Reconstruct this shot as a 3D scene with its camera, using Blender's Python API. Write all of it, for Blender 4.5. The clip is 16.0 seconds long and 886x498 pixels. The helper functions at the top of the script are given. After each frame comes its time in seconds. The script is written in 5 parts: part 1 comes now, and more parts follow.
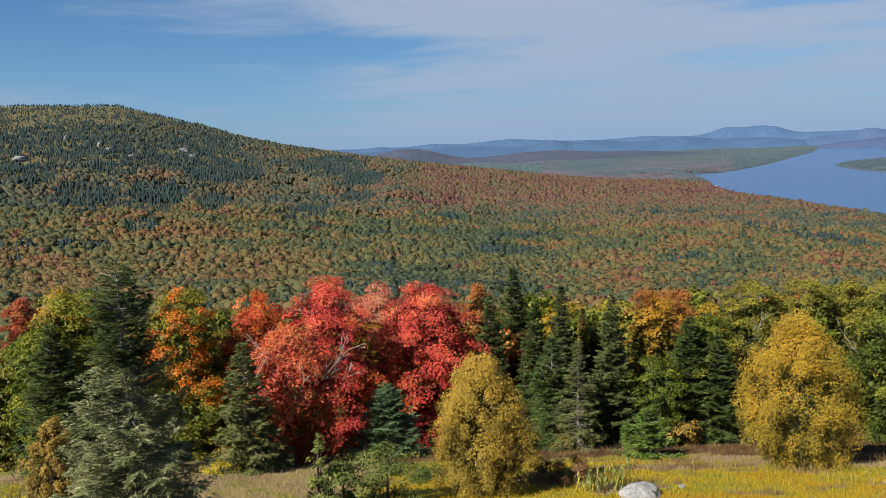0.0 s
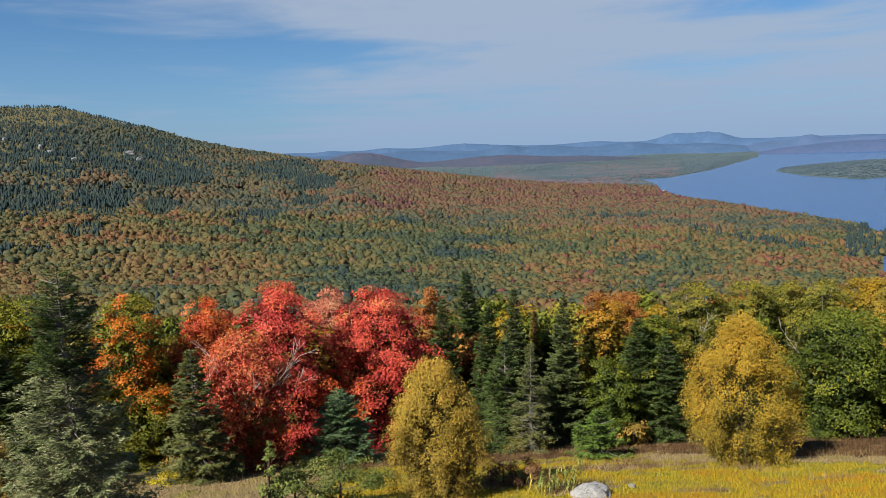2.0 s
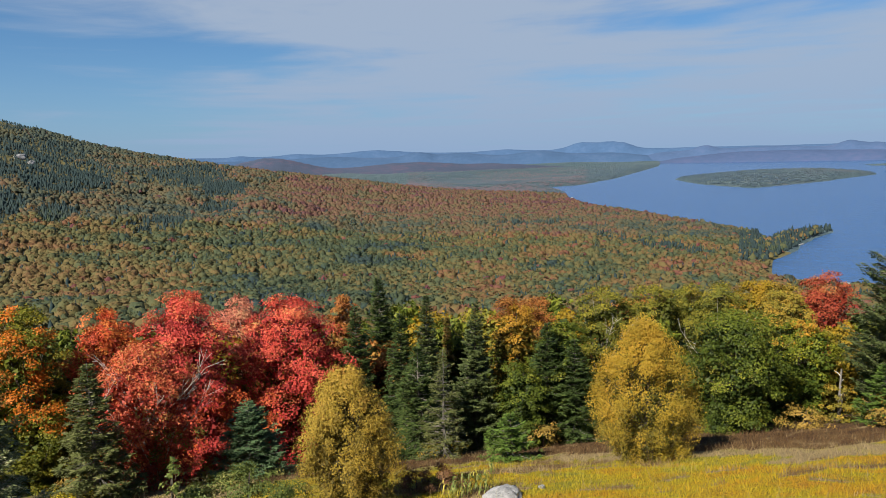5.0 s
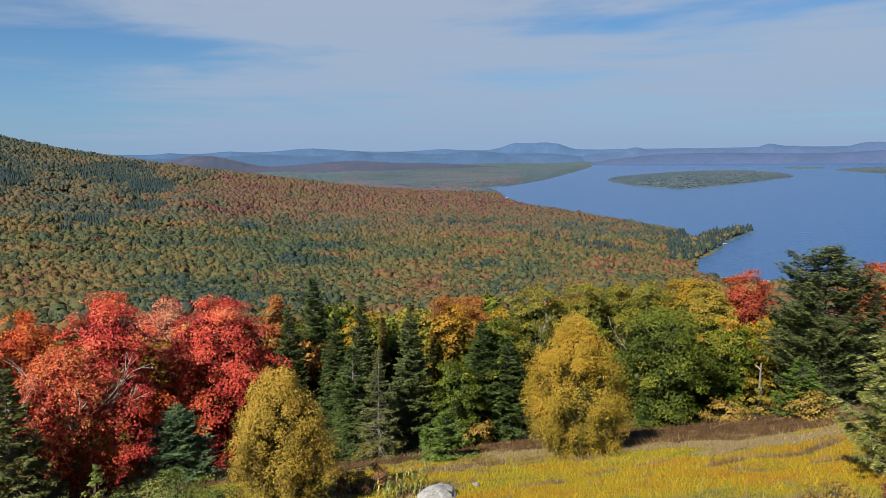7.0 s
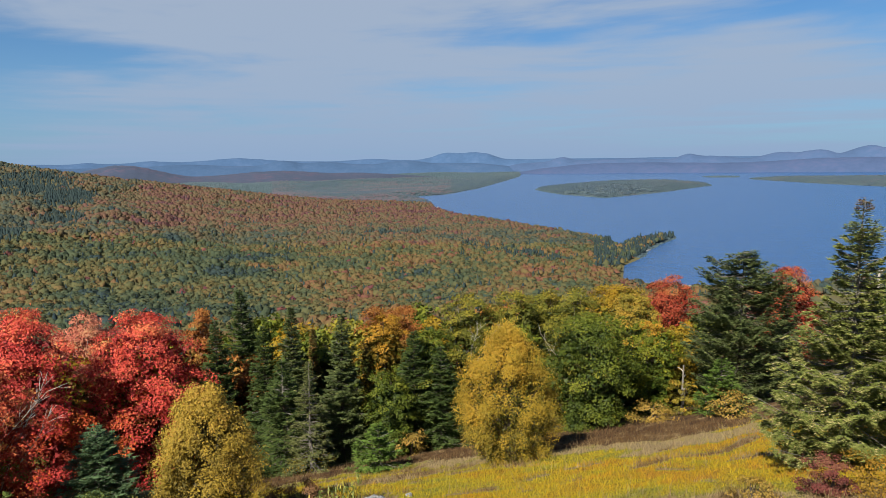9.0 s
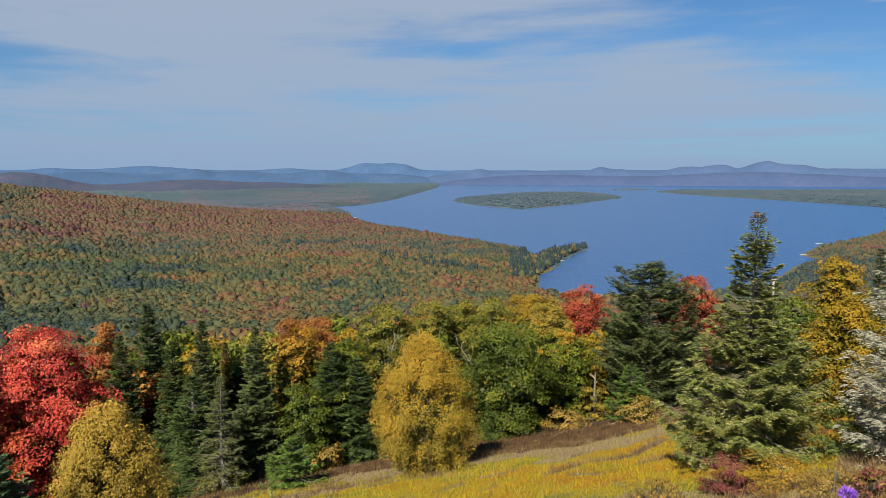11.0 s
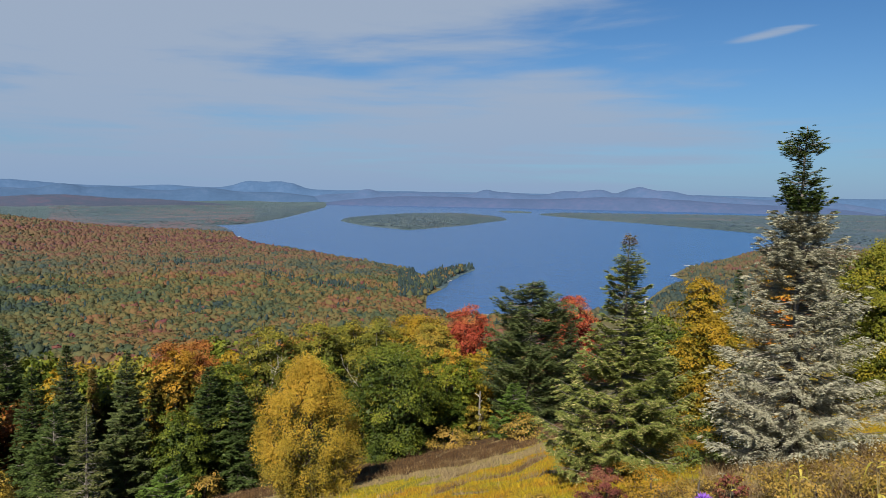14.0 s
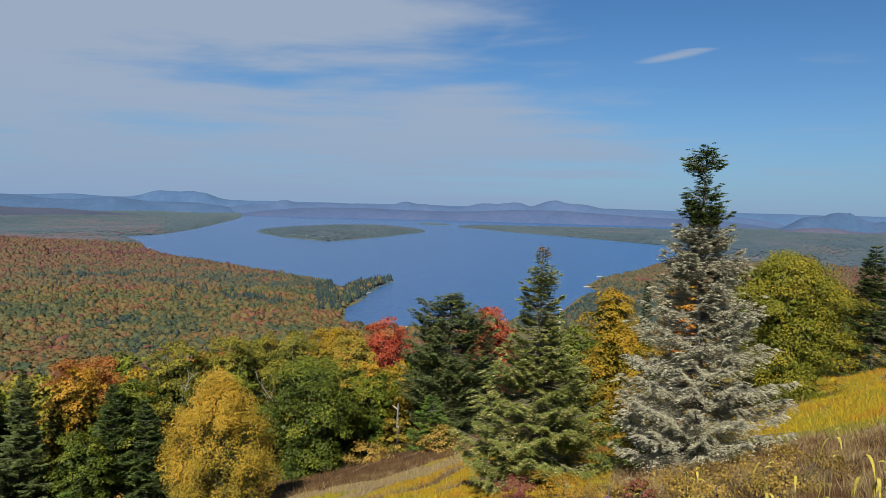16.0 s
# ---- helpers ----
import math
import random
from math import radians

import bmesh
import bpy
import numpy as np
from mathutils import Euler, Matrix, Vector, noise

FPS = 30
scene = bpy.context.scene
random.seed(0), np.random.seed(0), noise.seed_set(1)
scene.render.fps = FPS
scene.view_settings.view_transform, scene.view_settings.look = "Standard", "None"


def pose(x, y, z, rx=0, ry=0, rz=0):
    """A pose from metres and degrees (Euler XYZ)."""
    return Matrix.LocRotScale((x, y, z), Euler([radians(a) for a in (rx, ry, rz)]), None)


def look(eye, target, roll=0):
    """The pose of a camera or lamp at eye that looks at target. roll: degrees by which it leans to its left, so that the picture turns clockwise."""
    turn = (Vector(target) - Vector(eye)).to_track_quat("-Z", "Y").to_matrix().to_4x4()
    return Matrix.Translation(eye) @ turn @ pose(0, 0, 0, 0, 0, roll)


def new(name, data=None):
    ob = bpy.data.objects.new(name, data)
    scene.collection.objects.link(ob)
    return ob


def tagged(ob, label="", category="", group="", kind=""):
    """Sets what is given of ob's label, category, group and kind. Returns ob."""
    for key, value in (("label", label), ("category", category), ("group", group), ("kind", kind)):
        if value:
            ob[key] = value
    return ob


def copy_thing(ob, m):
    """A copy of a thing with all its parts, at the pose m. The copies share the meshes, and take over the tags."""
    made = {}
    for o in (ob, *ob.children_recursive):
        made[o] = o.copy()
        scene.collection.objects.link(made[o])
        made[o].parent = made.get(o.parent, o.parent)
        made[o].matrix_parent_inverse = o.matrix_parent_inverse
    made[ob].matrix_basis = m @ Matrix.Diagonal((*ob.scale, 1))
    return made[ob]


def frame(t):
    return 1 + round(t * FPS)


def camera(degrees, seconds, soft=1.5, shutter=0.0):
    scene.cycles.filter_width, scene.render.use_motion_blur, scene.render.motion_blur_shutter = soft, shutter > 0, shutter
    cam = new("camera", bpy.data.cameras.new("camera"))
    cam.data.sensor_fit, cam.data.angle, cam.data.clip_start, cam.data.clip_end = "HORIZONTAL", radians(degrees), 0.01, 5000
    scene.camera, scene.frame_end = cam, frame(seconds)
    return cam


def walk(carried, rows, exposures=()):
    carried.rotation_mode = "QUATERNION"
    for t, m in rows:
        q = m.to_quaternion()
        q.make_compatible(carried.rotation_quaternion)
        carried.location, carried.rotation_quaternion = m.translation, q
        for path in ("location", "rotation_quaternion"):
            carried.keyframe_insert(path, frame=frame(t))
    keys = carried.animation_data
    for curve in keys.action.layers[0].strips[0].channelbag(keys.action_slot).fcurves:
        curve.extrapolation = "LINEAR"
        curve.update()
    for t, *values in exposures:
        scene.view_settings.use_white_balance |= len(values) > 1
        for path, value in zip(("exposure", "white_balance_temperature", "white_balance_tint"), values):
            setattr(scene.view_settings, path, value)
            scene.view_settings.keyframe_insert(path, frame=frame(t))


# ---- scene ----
# The camera: a hand-held pan to the right from a hilltop verge, its eye swinging about the body.
EYE = 1.6
cam = camera(63.15, 16.0, soft=0.55)
EXPOSURES = ((0.0, 1.1), (5.0, 1.08), (9.0, 1.06), (12.5, 1.0), (16.0, 0.94))
ROWS = [
    (0.0, 0.003, -0.000, 81.99, 2.15, -0.30),
    (0.5, 0.010, -0.000, 81.97, 2.12, -1.17),
    (1.0, 0.017, -0.000, 81.96, 2.01, -2.02),
    (1.5, 0.025, -0.001, 82.02, 1.91, -2.96),
    (2.0, 0.033, -0.001, 82.19, 1.88, -3.99),
    (2.5, 0.042, -0.002, 82.39, 1.77, -5.07),
    (3.0, 0.051, -0.003, 82.51, 1.69, -6.14),
    (5.5, 0.101, -0.011, 82.50, 1.14, -12.11),
    (6.0, 0.111, -0.013, 82.45, 0.96, -13.38),
    (6.5, 0.121, -0.016, 82.41, 0.85, -14.62),
    (7.0, 0.131, -0.018, 82.41, 0.69, -15.88),
    (7.5, 0.141, -0.021, 82.46, 0.62, -17.14),
    (8.0, 0.152, -0.025, 82.61, 0.70, -18.47),
    (8.5, 0.163, -0.029, 82.83, 0.69, -19.85),
    (9.0, 0.175, -0.033, 83.10, 0.71, -21.36),
    (11.5, 0.235, -0.062, 84.12, -0.18, -29.35),
    (12.0, 0.246, -0.068, 84.37, -0.36, -30.79),
    (12.5, 0.256, -0.074, 84.67, -0.54, -32.22),
    (13.0, 0.266, -0.081, 85.00, -0.71, -33.68),
    (13.5, 0.276, -0.088, 85.32, -0.91, -35.17),
    (14.0, 0.286, -0.095, 85.61, -1.05, -36.63),
    (14.5, 0.296, -0.102, 85.87, -1.10, -38.11),
    (15.0, 0.306, -0.110, 86.15, -1.11, -39.64),
    (15.5, 0.316, -0.119, 86.42, -1.20, -41.25),
    (16.0, 0.328, -0.129, 86.69, -1.51, -43.05),
]
walk(cam, [(t, pose(x, y, EYE, rx, ry, rz)) for t, x, y, rx, ry, rz in ROWS], EXPOSURES)

SKY_STRENGTH, SUN_STRENGTH = 0.05, 5.0
SKY_TINT, CLOUD_COLOUR = (0.39, 0.66, 0.90, 1.0), (3.65, 4.42, 5.65, 1.0)
HAZE_COLOUR = (2.5, 3.75, 5.75, 1.0)

# World: clear sky with thin high cloud, the sun behind and to the left.
SUN_AZ, SUN_EL = -128.0, 42.0
world = bpy.data.worlds.new("sky")
scene.world = world
world.use_nodes = True
wt = world.node_tree
wn, wl = wt.nodes, wt.links
wn.clear()

sky = wn.new("ShaderNodeTexSky")
sky.sky_type, sky.sun_disc = "NISHITA", False
sky.sun_elevation, sky.sun_rotation = radians(SUN_EL), radians(SUN_AZ)
sky.altitude, sky.air_density, sky.dust_density, sky.ozone_density = 700.0, 1.0, 0.6, 2.0
coord = wn.new("ShaderNodeTexCoord")
split = wn.new("ShaderNodeSeparateXYZ")
wl.new(coord.outputs["Generated"], split.inputs[0])
# Clouds lie on a flat layer overhead: direction divided by its height.
lift = wn.new("ShaderNodeMath")
lift.operation = "MAXIMUM"
lift.inputs[1].default_value = 0.0
wl.new(split.outputs["Z"], lift.inputs[0])
lift2 = wn.new("ShaderNodeMath")
lift2.operation = "ADD"
lift2.inputs[1].default_value = 0.16
wl.new(lift.outputs[0], lift2.inputs[0])
plane = wn.new("ShaderNodeVectorMath")
plane.operation = "DIVIDE"
spread = wn.new("ShaderNodeCombineXYZ")
for axis in "XYZ":
    wl.new(lift2.outputs[0], spread.inputs[axis])
wl.new(coord.outputs["Generated"], plane.inputs[0])
wl.new(spread.outputs[0], plane.inputs[1])


bearing = wn.new("ShaderNodeMath")
bearing.operation = "ARCTAN2"
wl.new(split.outputs["X"], bearing.inputs[0])
wl.new(split.outputs["Y"], bearing.inputs[1])
height_in = wn.new("ShaderNodeMath")
height_in.operation = "DIVIDE"
height_in.inputs[0].default_value = 1.0
wl.new(lift2.outputs[0], height_in.inputs[1])
ring_place = wn.new("ShaderNodeCombineXYZ")
around = wn.new("ShaderNodeMath")
around.operation = "MULTIPLY"
around.inputs[1].default_value = 3.0
wl.new(bearing.outputs[0], around.inputs[0])
wl.new(around.outputs[0], ring_place.inputs["X"])
wl.new(height_in.outputs[0], ring_place.inputs["Y"])


def cloud_noise(scale, detail, stretch, turn, shift, distortion=0.3):
    place = wn.new("ShaderNodeMapping")
    place.inputs["Scale"].default_value = (*stretch, 0.02)
    place.inputs["Rotation"].default_value = (0, 0, radians(turn))
    place.inputs["Location"].default_value = shift
    tex = wn.new("ShaderNodeTexNoise")
    tex.inputs["Scale"].default_value = scale
    tex.inputs["Detail"].default_value = detail
    tex.inputs["Roughness"].default_value = 0.55
    tex.inputs["Distortion"].default_value = distortion
    wl.new(ring_place.outputs[0], place.inputs[0])
    wl.new(place.outputs[0], tex.inputs[0])
    return tex.outputs[0]


def calc(kind, one, two, clamp=False):
    node = wn.new("ShaderNodeMath")
    node.operation, node.use_clamp = kind, clamp
    for slot, value in enumerate((one, two)):
        if isinstance(value, (int, float)):
            node.inputs[slot].default_value = value
        else:
            wl.new(value, node.inputs[slot])
    return node.outputs[0]


def soft_step(value, low, high, top):
    node = wn.new("ShaderNodeMapRange")
    node.interpolation_type = "SMOOTHSTEP"
    for key, number in (("From Min", low), ("From Max", high), ("To Min", 0.0), ("To Max", top)):
        node.inputs[key].default_value = number
    wl.new(value, node.inputs["Value"])
    return node.outputs[0]


# A broad veil ahead, thinning to both sides, drawn out into streaks.
ahead = wn.new("ShaderNodeVectorMath")
ahead.operation = "DOT_PRODUCT"
ahead.inputs[1].default_value = (0.42, 0.907, 0.0)
wl.new(coord.outputs["Generated"], ahead.inputs[0])
veil = soft_step(ahead.outputs["Value"], 0.76, 0.97, 1.0)
streak = cloud_noise(0.75, 8.0, (0.55, 1.45), 18, (3.1, 0.4, 0.0), 0.7)
soft = cloud_noise(0.9, 3.0, (0.8, 1.2), 20, (1.0, 7.0, 0.0), 0.2)
wisp = cloud_noise(1.9, 9.0, (0.55, 1.15), 20, (5.3, 2.2, 0.0), 1.1)
fibre = cloud_noise(2.6, 9.0, (0.42, 1.0), 22, (8.3, 1.2, 0.0), 1.2)
veil = calc("ADD", calc("MULTIPLY", calc("SUBTRACT", fibre, 0.5), 1.2), veil)
amount = calc("ADD", calc("ADD", calc("MULTIPLY", veil, 0.92), calc("MULTIPLY", calc("SUBTRACT", wisp, 0.5), 1.3)), calc("ADD", calc("MULTIPLY", streak, 3.0), calc("MULTIPLY", soft, 0.7)))
# One loose feather of cloud high over the far shore.
feather = wn.new("ShaderNodeVectorMath")
feather.operation = "SUBTRACT"
feather.inputs[1].default_value = (2.350, 1.260, 0.0)
wl.new(plane.outputs[0], feather.inputs[0])
turned = wn.new("ShaderNodeMapping")
turned.inputs["Scale"].default_value = (14.0, 3.6, 0.0)
wl.new(feather.outputs[0], turned.inputs[0])
span = wn.new("ShaderNodeVectorMath")
span.operation = "LENGTH"
wl.new(turned.outputs[0], span.inputs[0])
plume = calc("MULTIPLY", calc("SUBTRACT", 1.0, soft_step(span.outputs["Value"], 0.1, 1.0, 1.0)), calc("MULTIPLY", calc("SUBTRACT", wisp, 0.25), 3.4))
amount = calc("ADD", amount, plume)
cover = soft_step(amount, 1.8, 2.9, 0.92)
mix = wn.new("ShaderNodeMixRGB")
mix.inputs[2].default_value = CLOUD_COLOUR
wl.new(cover, mix.inputs[0])
tint = wn.new("ShaderNodeMixRGB")
tint.blend_type = "MULTIPLY"
tint.inputs[0].default_value = 1.0
tint.inputs[2].default_value = SKY_TINT
wl.new(sky.outputs[0], tint.inputs[1])
wl.new(tint.outputs[0], mix.inputs[1])
back = wn.new("ShaderNodeBackground")
back.inputs["Strength"].default_value = SKY_STRENGTH
# Haze lying along the horizon.
low_air = calc("POWER", calc("SUBTRACT", 1.0, calc("MULTIPLY", lift.outputs[0], 3.2), True), 3.0)
hazy = wn.new("ShaderNodeMixRGB")
hazy.inputs[2].default_value = HAZE_COLOUR
wl.new(calc("MULTIPLY", low_air, 0.85), hazy.inputs[0])
wl.new(mix.outputs[0], hazy.inputs[1])
wl.new(hazy.outputs[0], back.inputs[0])
out = wn.new("ShaderNodeOutputWorld")
wl.new(back.outputs[0], out.inputs[0])

sun = new("sun", bpy.data.lights.new("sun", "SUN"))
sun.data.energy, sun.data.angle, sun.data.color = SUN_STRENGTH, radians(0.6), (1.0, 0.93, 0.82)
a, e = radians(SUN_AZ), radians(SUN_EL)
sun.matrix_world = look((0, 0, 60), Vector((0, 0, 60)) - Vector((math.sin(a) * math.cos(e), math.cos(a) * math.cos(e), math.sin(e))))


# Materials
def material(name):
    mat = bpy.data.materials.new(name)
    mat.use_nodes = True
    nodes, links = mat.node_tree.nodes, mat.node_tree.links
    nodes.clear()
    end = nodes.new("ShaderNodeOutputMaterial")
    return mat, nodes, links, end


def ramp_of(nodes, stops):
    ramp = nodes.new("ShaderNodeValToRGB")
    els = ramp.color_ramp.elements
    while len(els) < len(stops):
        els.new(0.5)
    for el, (at, colour) in zip(els, stops):
        el.position, el.color = at, (*colour, 1.0)
    return ramp


def noise_node(nodes, links, scale, detail=4.0, source="Object", rough=0.6):
    tc = nodes.new("ShaderNodeTexCoord")
    tex = nodes.new("ShaderNodeTexNoise")
    tex.inputs["Scale"].default_value, tex.inputs["Detail"].default_value, tex.inputs["Roughness"].default_value = scale, detail, rough
    links.new(tc.outputs[source], tex.inputs["Vector"])
    return tex


def leafy(name, stops, patch=0.5, through_light=0.22, gloss=0.42, dapple=0.0, drift=0.7):
    """Leaves or needles: the colour runs over the stops by each leaf's own tint, shifted in patches."""
    mat, nodes, links, end = material(name)
    att = nodes.new("ShaderNodeAttribute")
    att.attribute_name = "tint"
    tex = noise_node(nodes, links, patch, 3.0)
    add = nodes.new("ShaderNodeMath")
    add.operation = "MULTIPLY_ADD"
    add.inputs[1].default_value, add.inputs[2].default_value = drift, -0.5 * drift
    links.new(tex.outputs[0], add.inputs[0])
    total = nodes.new("ShaderNodeMath")
    total.operation, total.use_clamp = "ADD", True
    links.new(att.outputs["Fac"], total.inputs[0])
    links.new(add.outputs[0], total.inputs[1])
    ramp = ramp_of(nodes, stops)
    links.new(total.outputs[0], ramp.inputs[0])
    front = nodes.new("ShaderNodeBsdfPrincipled")
    front.inputs["Roughness"].default_value = 1.0 - gloss
    front.inputs["Specular IOR Level"].default_value = 0.18
    links.new(ramp.outputs[0], front.inputs["Base Color"])
    if dapple:
        grain = noise_node(nodes, links, dapple, 3.0)
        ruffle = nodes.new("ShaderNodeBump")
        ruffle.inputs["Strength"].default_value, ruffle.inputs["Distance"].default_value = 0.7, 0.6
        links.new(grain.outputs[0], ruffle.inputs["Height"])
        links.new(ruffle.outputs[0], front.inputs["Normal"])
    behind = nodes.new("ShaderNodeBsdfTranslucent")
    links.new(ramp.outputs[0], behind.inputs["Color"])
    both = nodes.new("ShaderNodeMixShader")
    both.inputs[0].default_value = through_light
    links.new(front.outputs[0], both.inputs[1])
    links.new(behind.outputs[0], both.inputs[2])
    links.new(both.outputs[0], end.inputs[0])
    return mat


def rough_surface(name, stops, scale, bump=0.3, fine=6.0, roughness=0.9, source="Object"):
    mat, nodes, links, end = material(name)
    big = noise_node(nodes, links, scale, 6.0, source)
    small = noise_node(nodes, links, scale * fine, 8.0, source)
    mean = nodes.new("ShaderNodeMath")
    mean.operation = "MULTIPLY_ADD"
    mean.inputs[1].default_value = 0.5
    half = nodes.new("ShaderNodeMath")
    half.operation = "MULTIPLY"
    half.inputs[1].default_value = 0.5
    links.new(small.outputs[0], half.inputs[0])
    links.new(big.outputs[0], mean.inputs[0])
    links.new(half.outputs[0], mean.inputs[2])
    ramp = ramp_of(nodes, stops)
    links.new(mean.outputs[0], ramp.inputs[0])
    bsdf = nodes.new("ShaderNodeBsdfPrincipled")
    bsdf.inputs["Roughness"].default_value = roughness
    bsdf.inputs["Specular IOR Level"].default_value = 0.2
    links.new(ramp.outputs[0], bsdf.inputs["Base Color"])
    bumped = nodes.new("ShaderNodeBump")
    bumped.inputs["Strength"].default_value = bump
    bumped.inputs["Distance"].default_value = 1.0 / scale / fine
    links.new(small.outputs[0], bumped.inputs["Height"])
    links.new(bumped.outputs[0], bsdf.inputs["Normal"])
    links.new(bsdf.outputs[0], end.inputs[0])
    return mat


LEAF = {
    "crimson": ((0.0, (0.169, 0.022, 0.020)), (0.35, (0.398, 0.040, 0.034)), (0.6, (0.552, 0.084, 0.049)), (0.85, (0.552, 0.194, 0.073)), (1.0, (0.484, 0.283, 0.086))),
    "redorange": ((0.0, (0.174, 0.027, 0.013)), (0.4, (0.457, 0.066, 0.024)), (0.7, (0.565, 0.172, 0.035)), (1.0, (0.380, 0.265, 0.056))),
    "redpale": ((0.0, (0.155, 0.021, 0.014)), (0.4, (0.406, 0.056, 0.030)), (0.65, (0.503, 0.145, 0.053)), (0.85, (0.406, 0.206, 0.053)), (1.0, (0.192, 0.206, 0.038))),
    "red": ((0.0, (0.116, 0.015, 0.009)), (0.5, (0.290, 0.048, 0.022)), (1.0, (0.348, 0.152, 0.041))),
    "pink": ((0.0, (0.210, 0.054, 0.037)), (0.5, (0.438, 0.133, 0.083)), (1.0, (0.420, 0.249, 0.121))),
    "rust": ((0.0, (0.092, 0.033, 0.008)), (0.5, (0.275, 0.092, 0.021)), (1.0, (0.263, 0.170, 0.035))),
    "orange": ((0.0, (0.098, 0.056, 0.009)), (0.35, (0.333, 0.106, 0.011)), (0.7, (0.481, 0.145, 0.011)), (1.0, (0.497, 0.101, 0.011))),
    "gold": ((0.0, (0.046, 0.042, 0.007)), (0.3, (0.183, 0.113, 0.011)), (0.7, (0.365, 0.193, 0.019)), (1.0, (0.375, 0.179, 0.025))),
    "birchgold": ((0.0, (0.054, 0.057, 0.010)), (0.3, (0.194, 0.146, 0.015)), (0.7, (0.378, 0.241, 0.024)), (1.0, (0.432, 0.234, 0.030))),
    "yellow": ((0.0, (0.053, 0.043, 0.009)), (0.3, (0.173, 0.125, 0.017)), (0.7, (0.362, 0.244, 0.033)), (1.0, (0.396, 0.206, 0.044))),
    "goldtop": ((0.0, (0.055, 0.060, 0.006)), (0.4, (0.192, 0.138, 0.010)), (1.0, (0.355, 0.197, 0.013))),
    "olive": ((0.0, (0.028, 0.039, 0.006)), (0.45, (0.112, 0.114, 0.014)), (0.8, (0.225, 0.186, 0.018)), (1.0, (0.217, 0.142, 0.023))),
    "green": ((0.0, (0.019, 0.033, 0.005)), (0.5, (0.068, 0.091, 0.009)), (0.8, (0.149, 0.165, 0.016)), (1.0, (0.178, 0.156, 0.019))),
    "lime": ((0.0, (0.029, 0.052, 0.006)), (0.45, (0.100, 0.122, 0.010)), (0.8, (0.209, 0.201, 0.014)), (1.0, (0.318, 0.264, 0.018))),
    "yellowgreen": ((0.0, (0.060, 0.078, 0.008)), (0.45, (0.125, 0.128, 0.010)), (0.8, (0.205, 0.170, 0.013)), (1.0, (0.300, 0.205, 0.016))),
    "rustgreen": ((0.0, (0.06, 0.06, 0.01)), (0.5, (0.2, 0.16, 0.02)), (1.0, (0.4, 0.22, 0.03))),
    "dryred": ((0.0, (0.060, 0.034, 0.018)), (0.5, (0.150, 0.070, 0.034)), (1.0, (0.230, 0.130, 0.060))),
    "goldenrod": ((0.0, (0.12, 0.11, 0.012)), (0.5, (0.36, 0.30, 0.014)), (1.0, (0.48, 0.37, 0.02))),
    "brown": ((0.0, (0.086, 0.067, 0.014)), (0.5, (0.230, 0.154, 0.029)), (1.0, (0.346, 0.211, 0.048))),
    "palegreen": ((0.0, (0.154, 0.150, 0.021)), (0.5, (0.294, 0.253, 0.042)), (1.0, (0.421, 0.325, 0.055))),
    "maroon": ((0.0, (0.043, 0.019, 0.016)), (0.5, (0.145, 0.038, 0.030)), (1.0, (0.217, 0.114, 0.052))),
    "shrub": ((0.0, (0.035, 0.051, 0.010)), (0.6, (0.117, 0.147, 0.031)), (1.0, (0.305, 0.282, 0.084))),
}
NEEDLE = {
    "dark": ((0.0, (0.016, 0.030, 0.008)), (0.6, (0.057, 0.086, 0.021)), (1.0, (0.119, 0.145, 0.034))),
    "mid": ((0.0, (0.030, 0.046, 0.016)), (0.6, (0.088, 0.112, 0.035)), (1.0, (0.192, 0.193, 0.066))),
    "blue": ((0.0, (0.030, 0.055, 0.023)), (0.6, (0.098, 0.158, 0.069)), (1.0, (0.215, 0.269, 0.128))),
    "young": ((0.0, (0.026, 0.051, 0.008)), (0.6, (0.096, 0.154, 0.025)), (1.0, (0.181, 0.228, 0.042))),
    "olive": ((0.0, (0.036, 0.044, 0.014)), (0.6, (0.104, 0.119, 0.034)), (1.0, (0.207, 0.199, 0.084))),
    "rust": ((0.0, (0.054, 0.056, 0.015)), (0.6, (0.180, 0.118, 0.030)), (1.0, (0.500, 0.190, 0.030))),
    "lichen": ((0.0, (0.046, 0.064, 0.025)), (0.45, (0.113, 0.141, 0.054)), (0.75, (0.215, 0.221, 0.106)), (1.0, (0.369, 0.349, 0.200))),
    "lichengreen": ((0.0, (0.043, 0.061, 0.014)), (0.45, (0.141, 0.166, 0.037)), (0.75, (0.241, 0.248, 0.067)), (1.0, (0.451, 0.369, 0.171))),
    "grey": ((0.0, (0.122, 0.126, 0.075)), (0.3, (0.214, 0.211, 0.140)), (0.6, (0.315, 0.304, 0.215)), (1.0, (0.406, 0.387, 0.283))),
}
leaf_mats = {k: leafy("leaf " + k, v) for k, v in LEAF.items()}
needle_mats = {k: leafy("needle " + k, v, 0.9, 0.2, 0.3) for k, v in NEEDLE.items()}
bark_grey = rough_surface("grey bark", ((0.3, (0.07, 0.06, 0.05)), (0.7, (0.24, 0.22, 0.19))), 6.0)
bark_dark = rough_surface("dark bark", ((0.3, (0.03, 0.025, 0.02)), (0.7, (0.11, 0.09, 0.07))), 6.0)
bark_pale = rough_surface("pale bark", ((0.3, (0.2, 0.18, 0.15)), (0.7, (0.5, 0.47, 0.42))), 6.0)
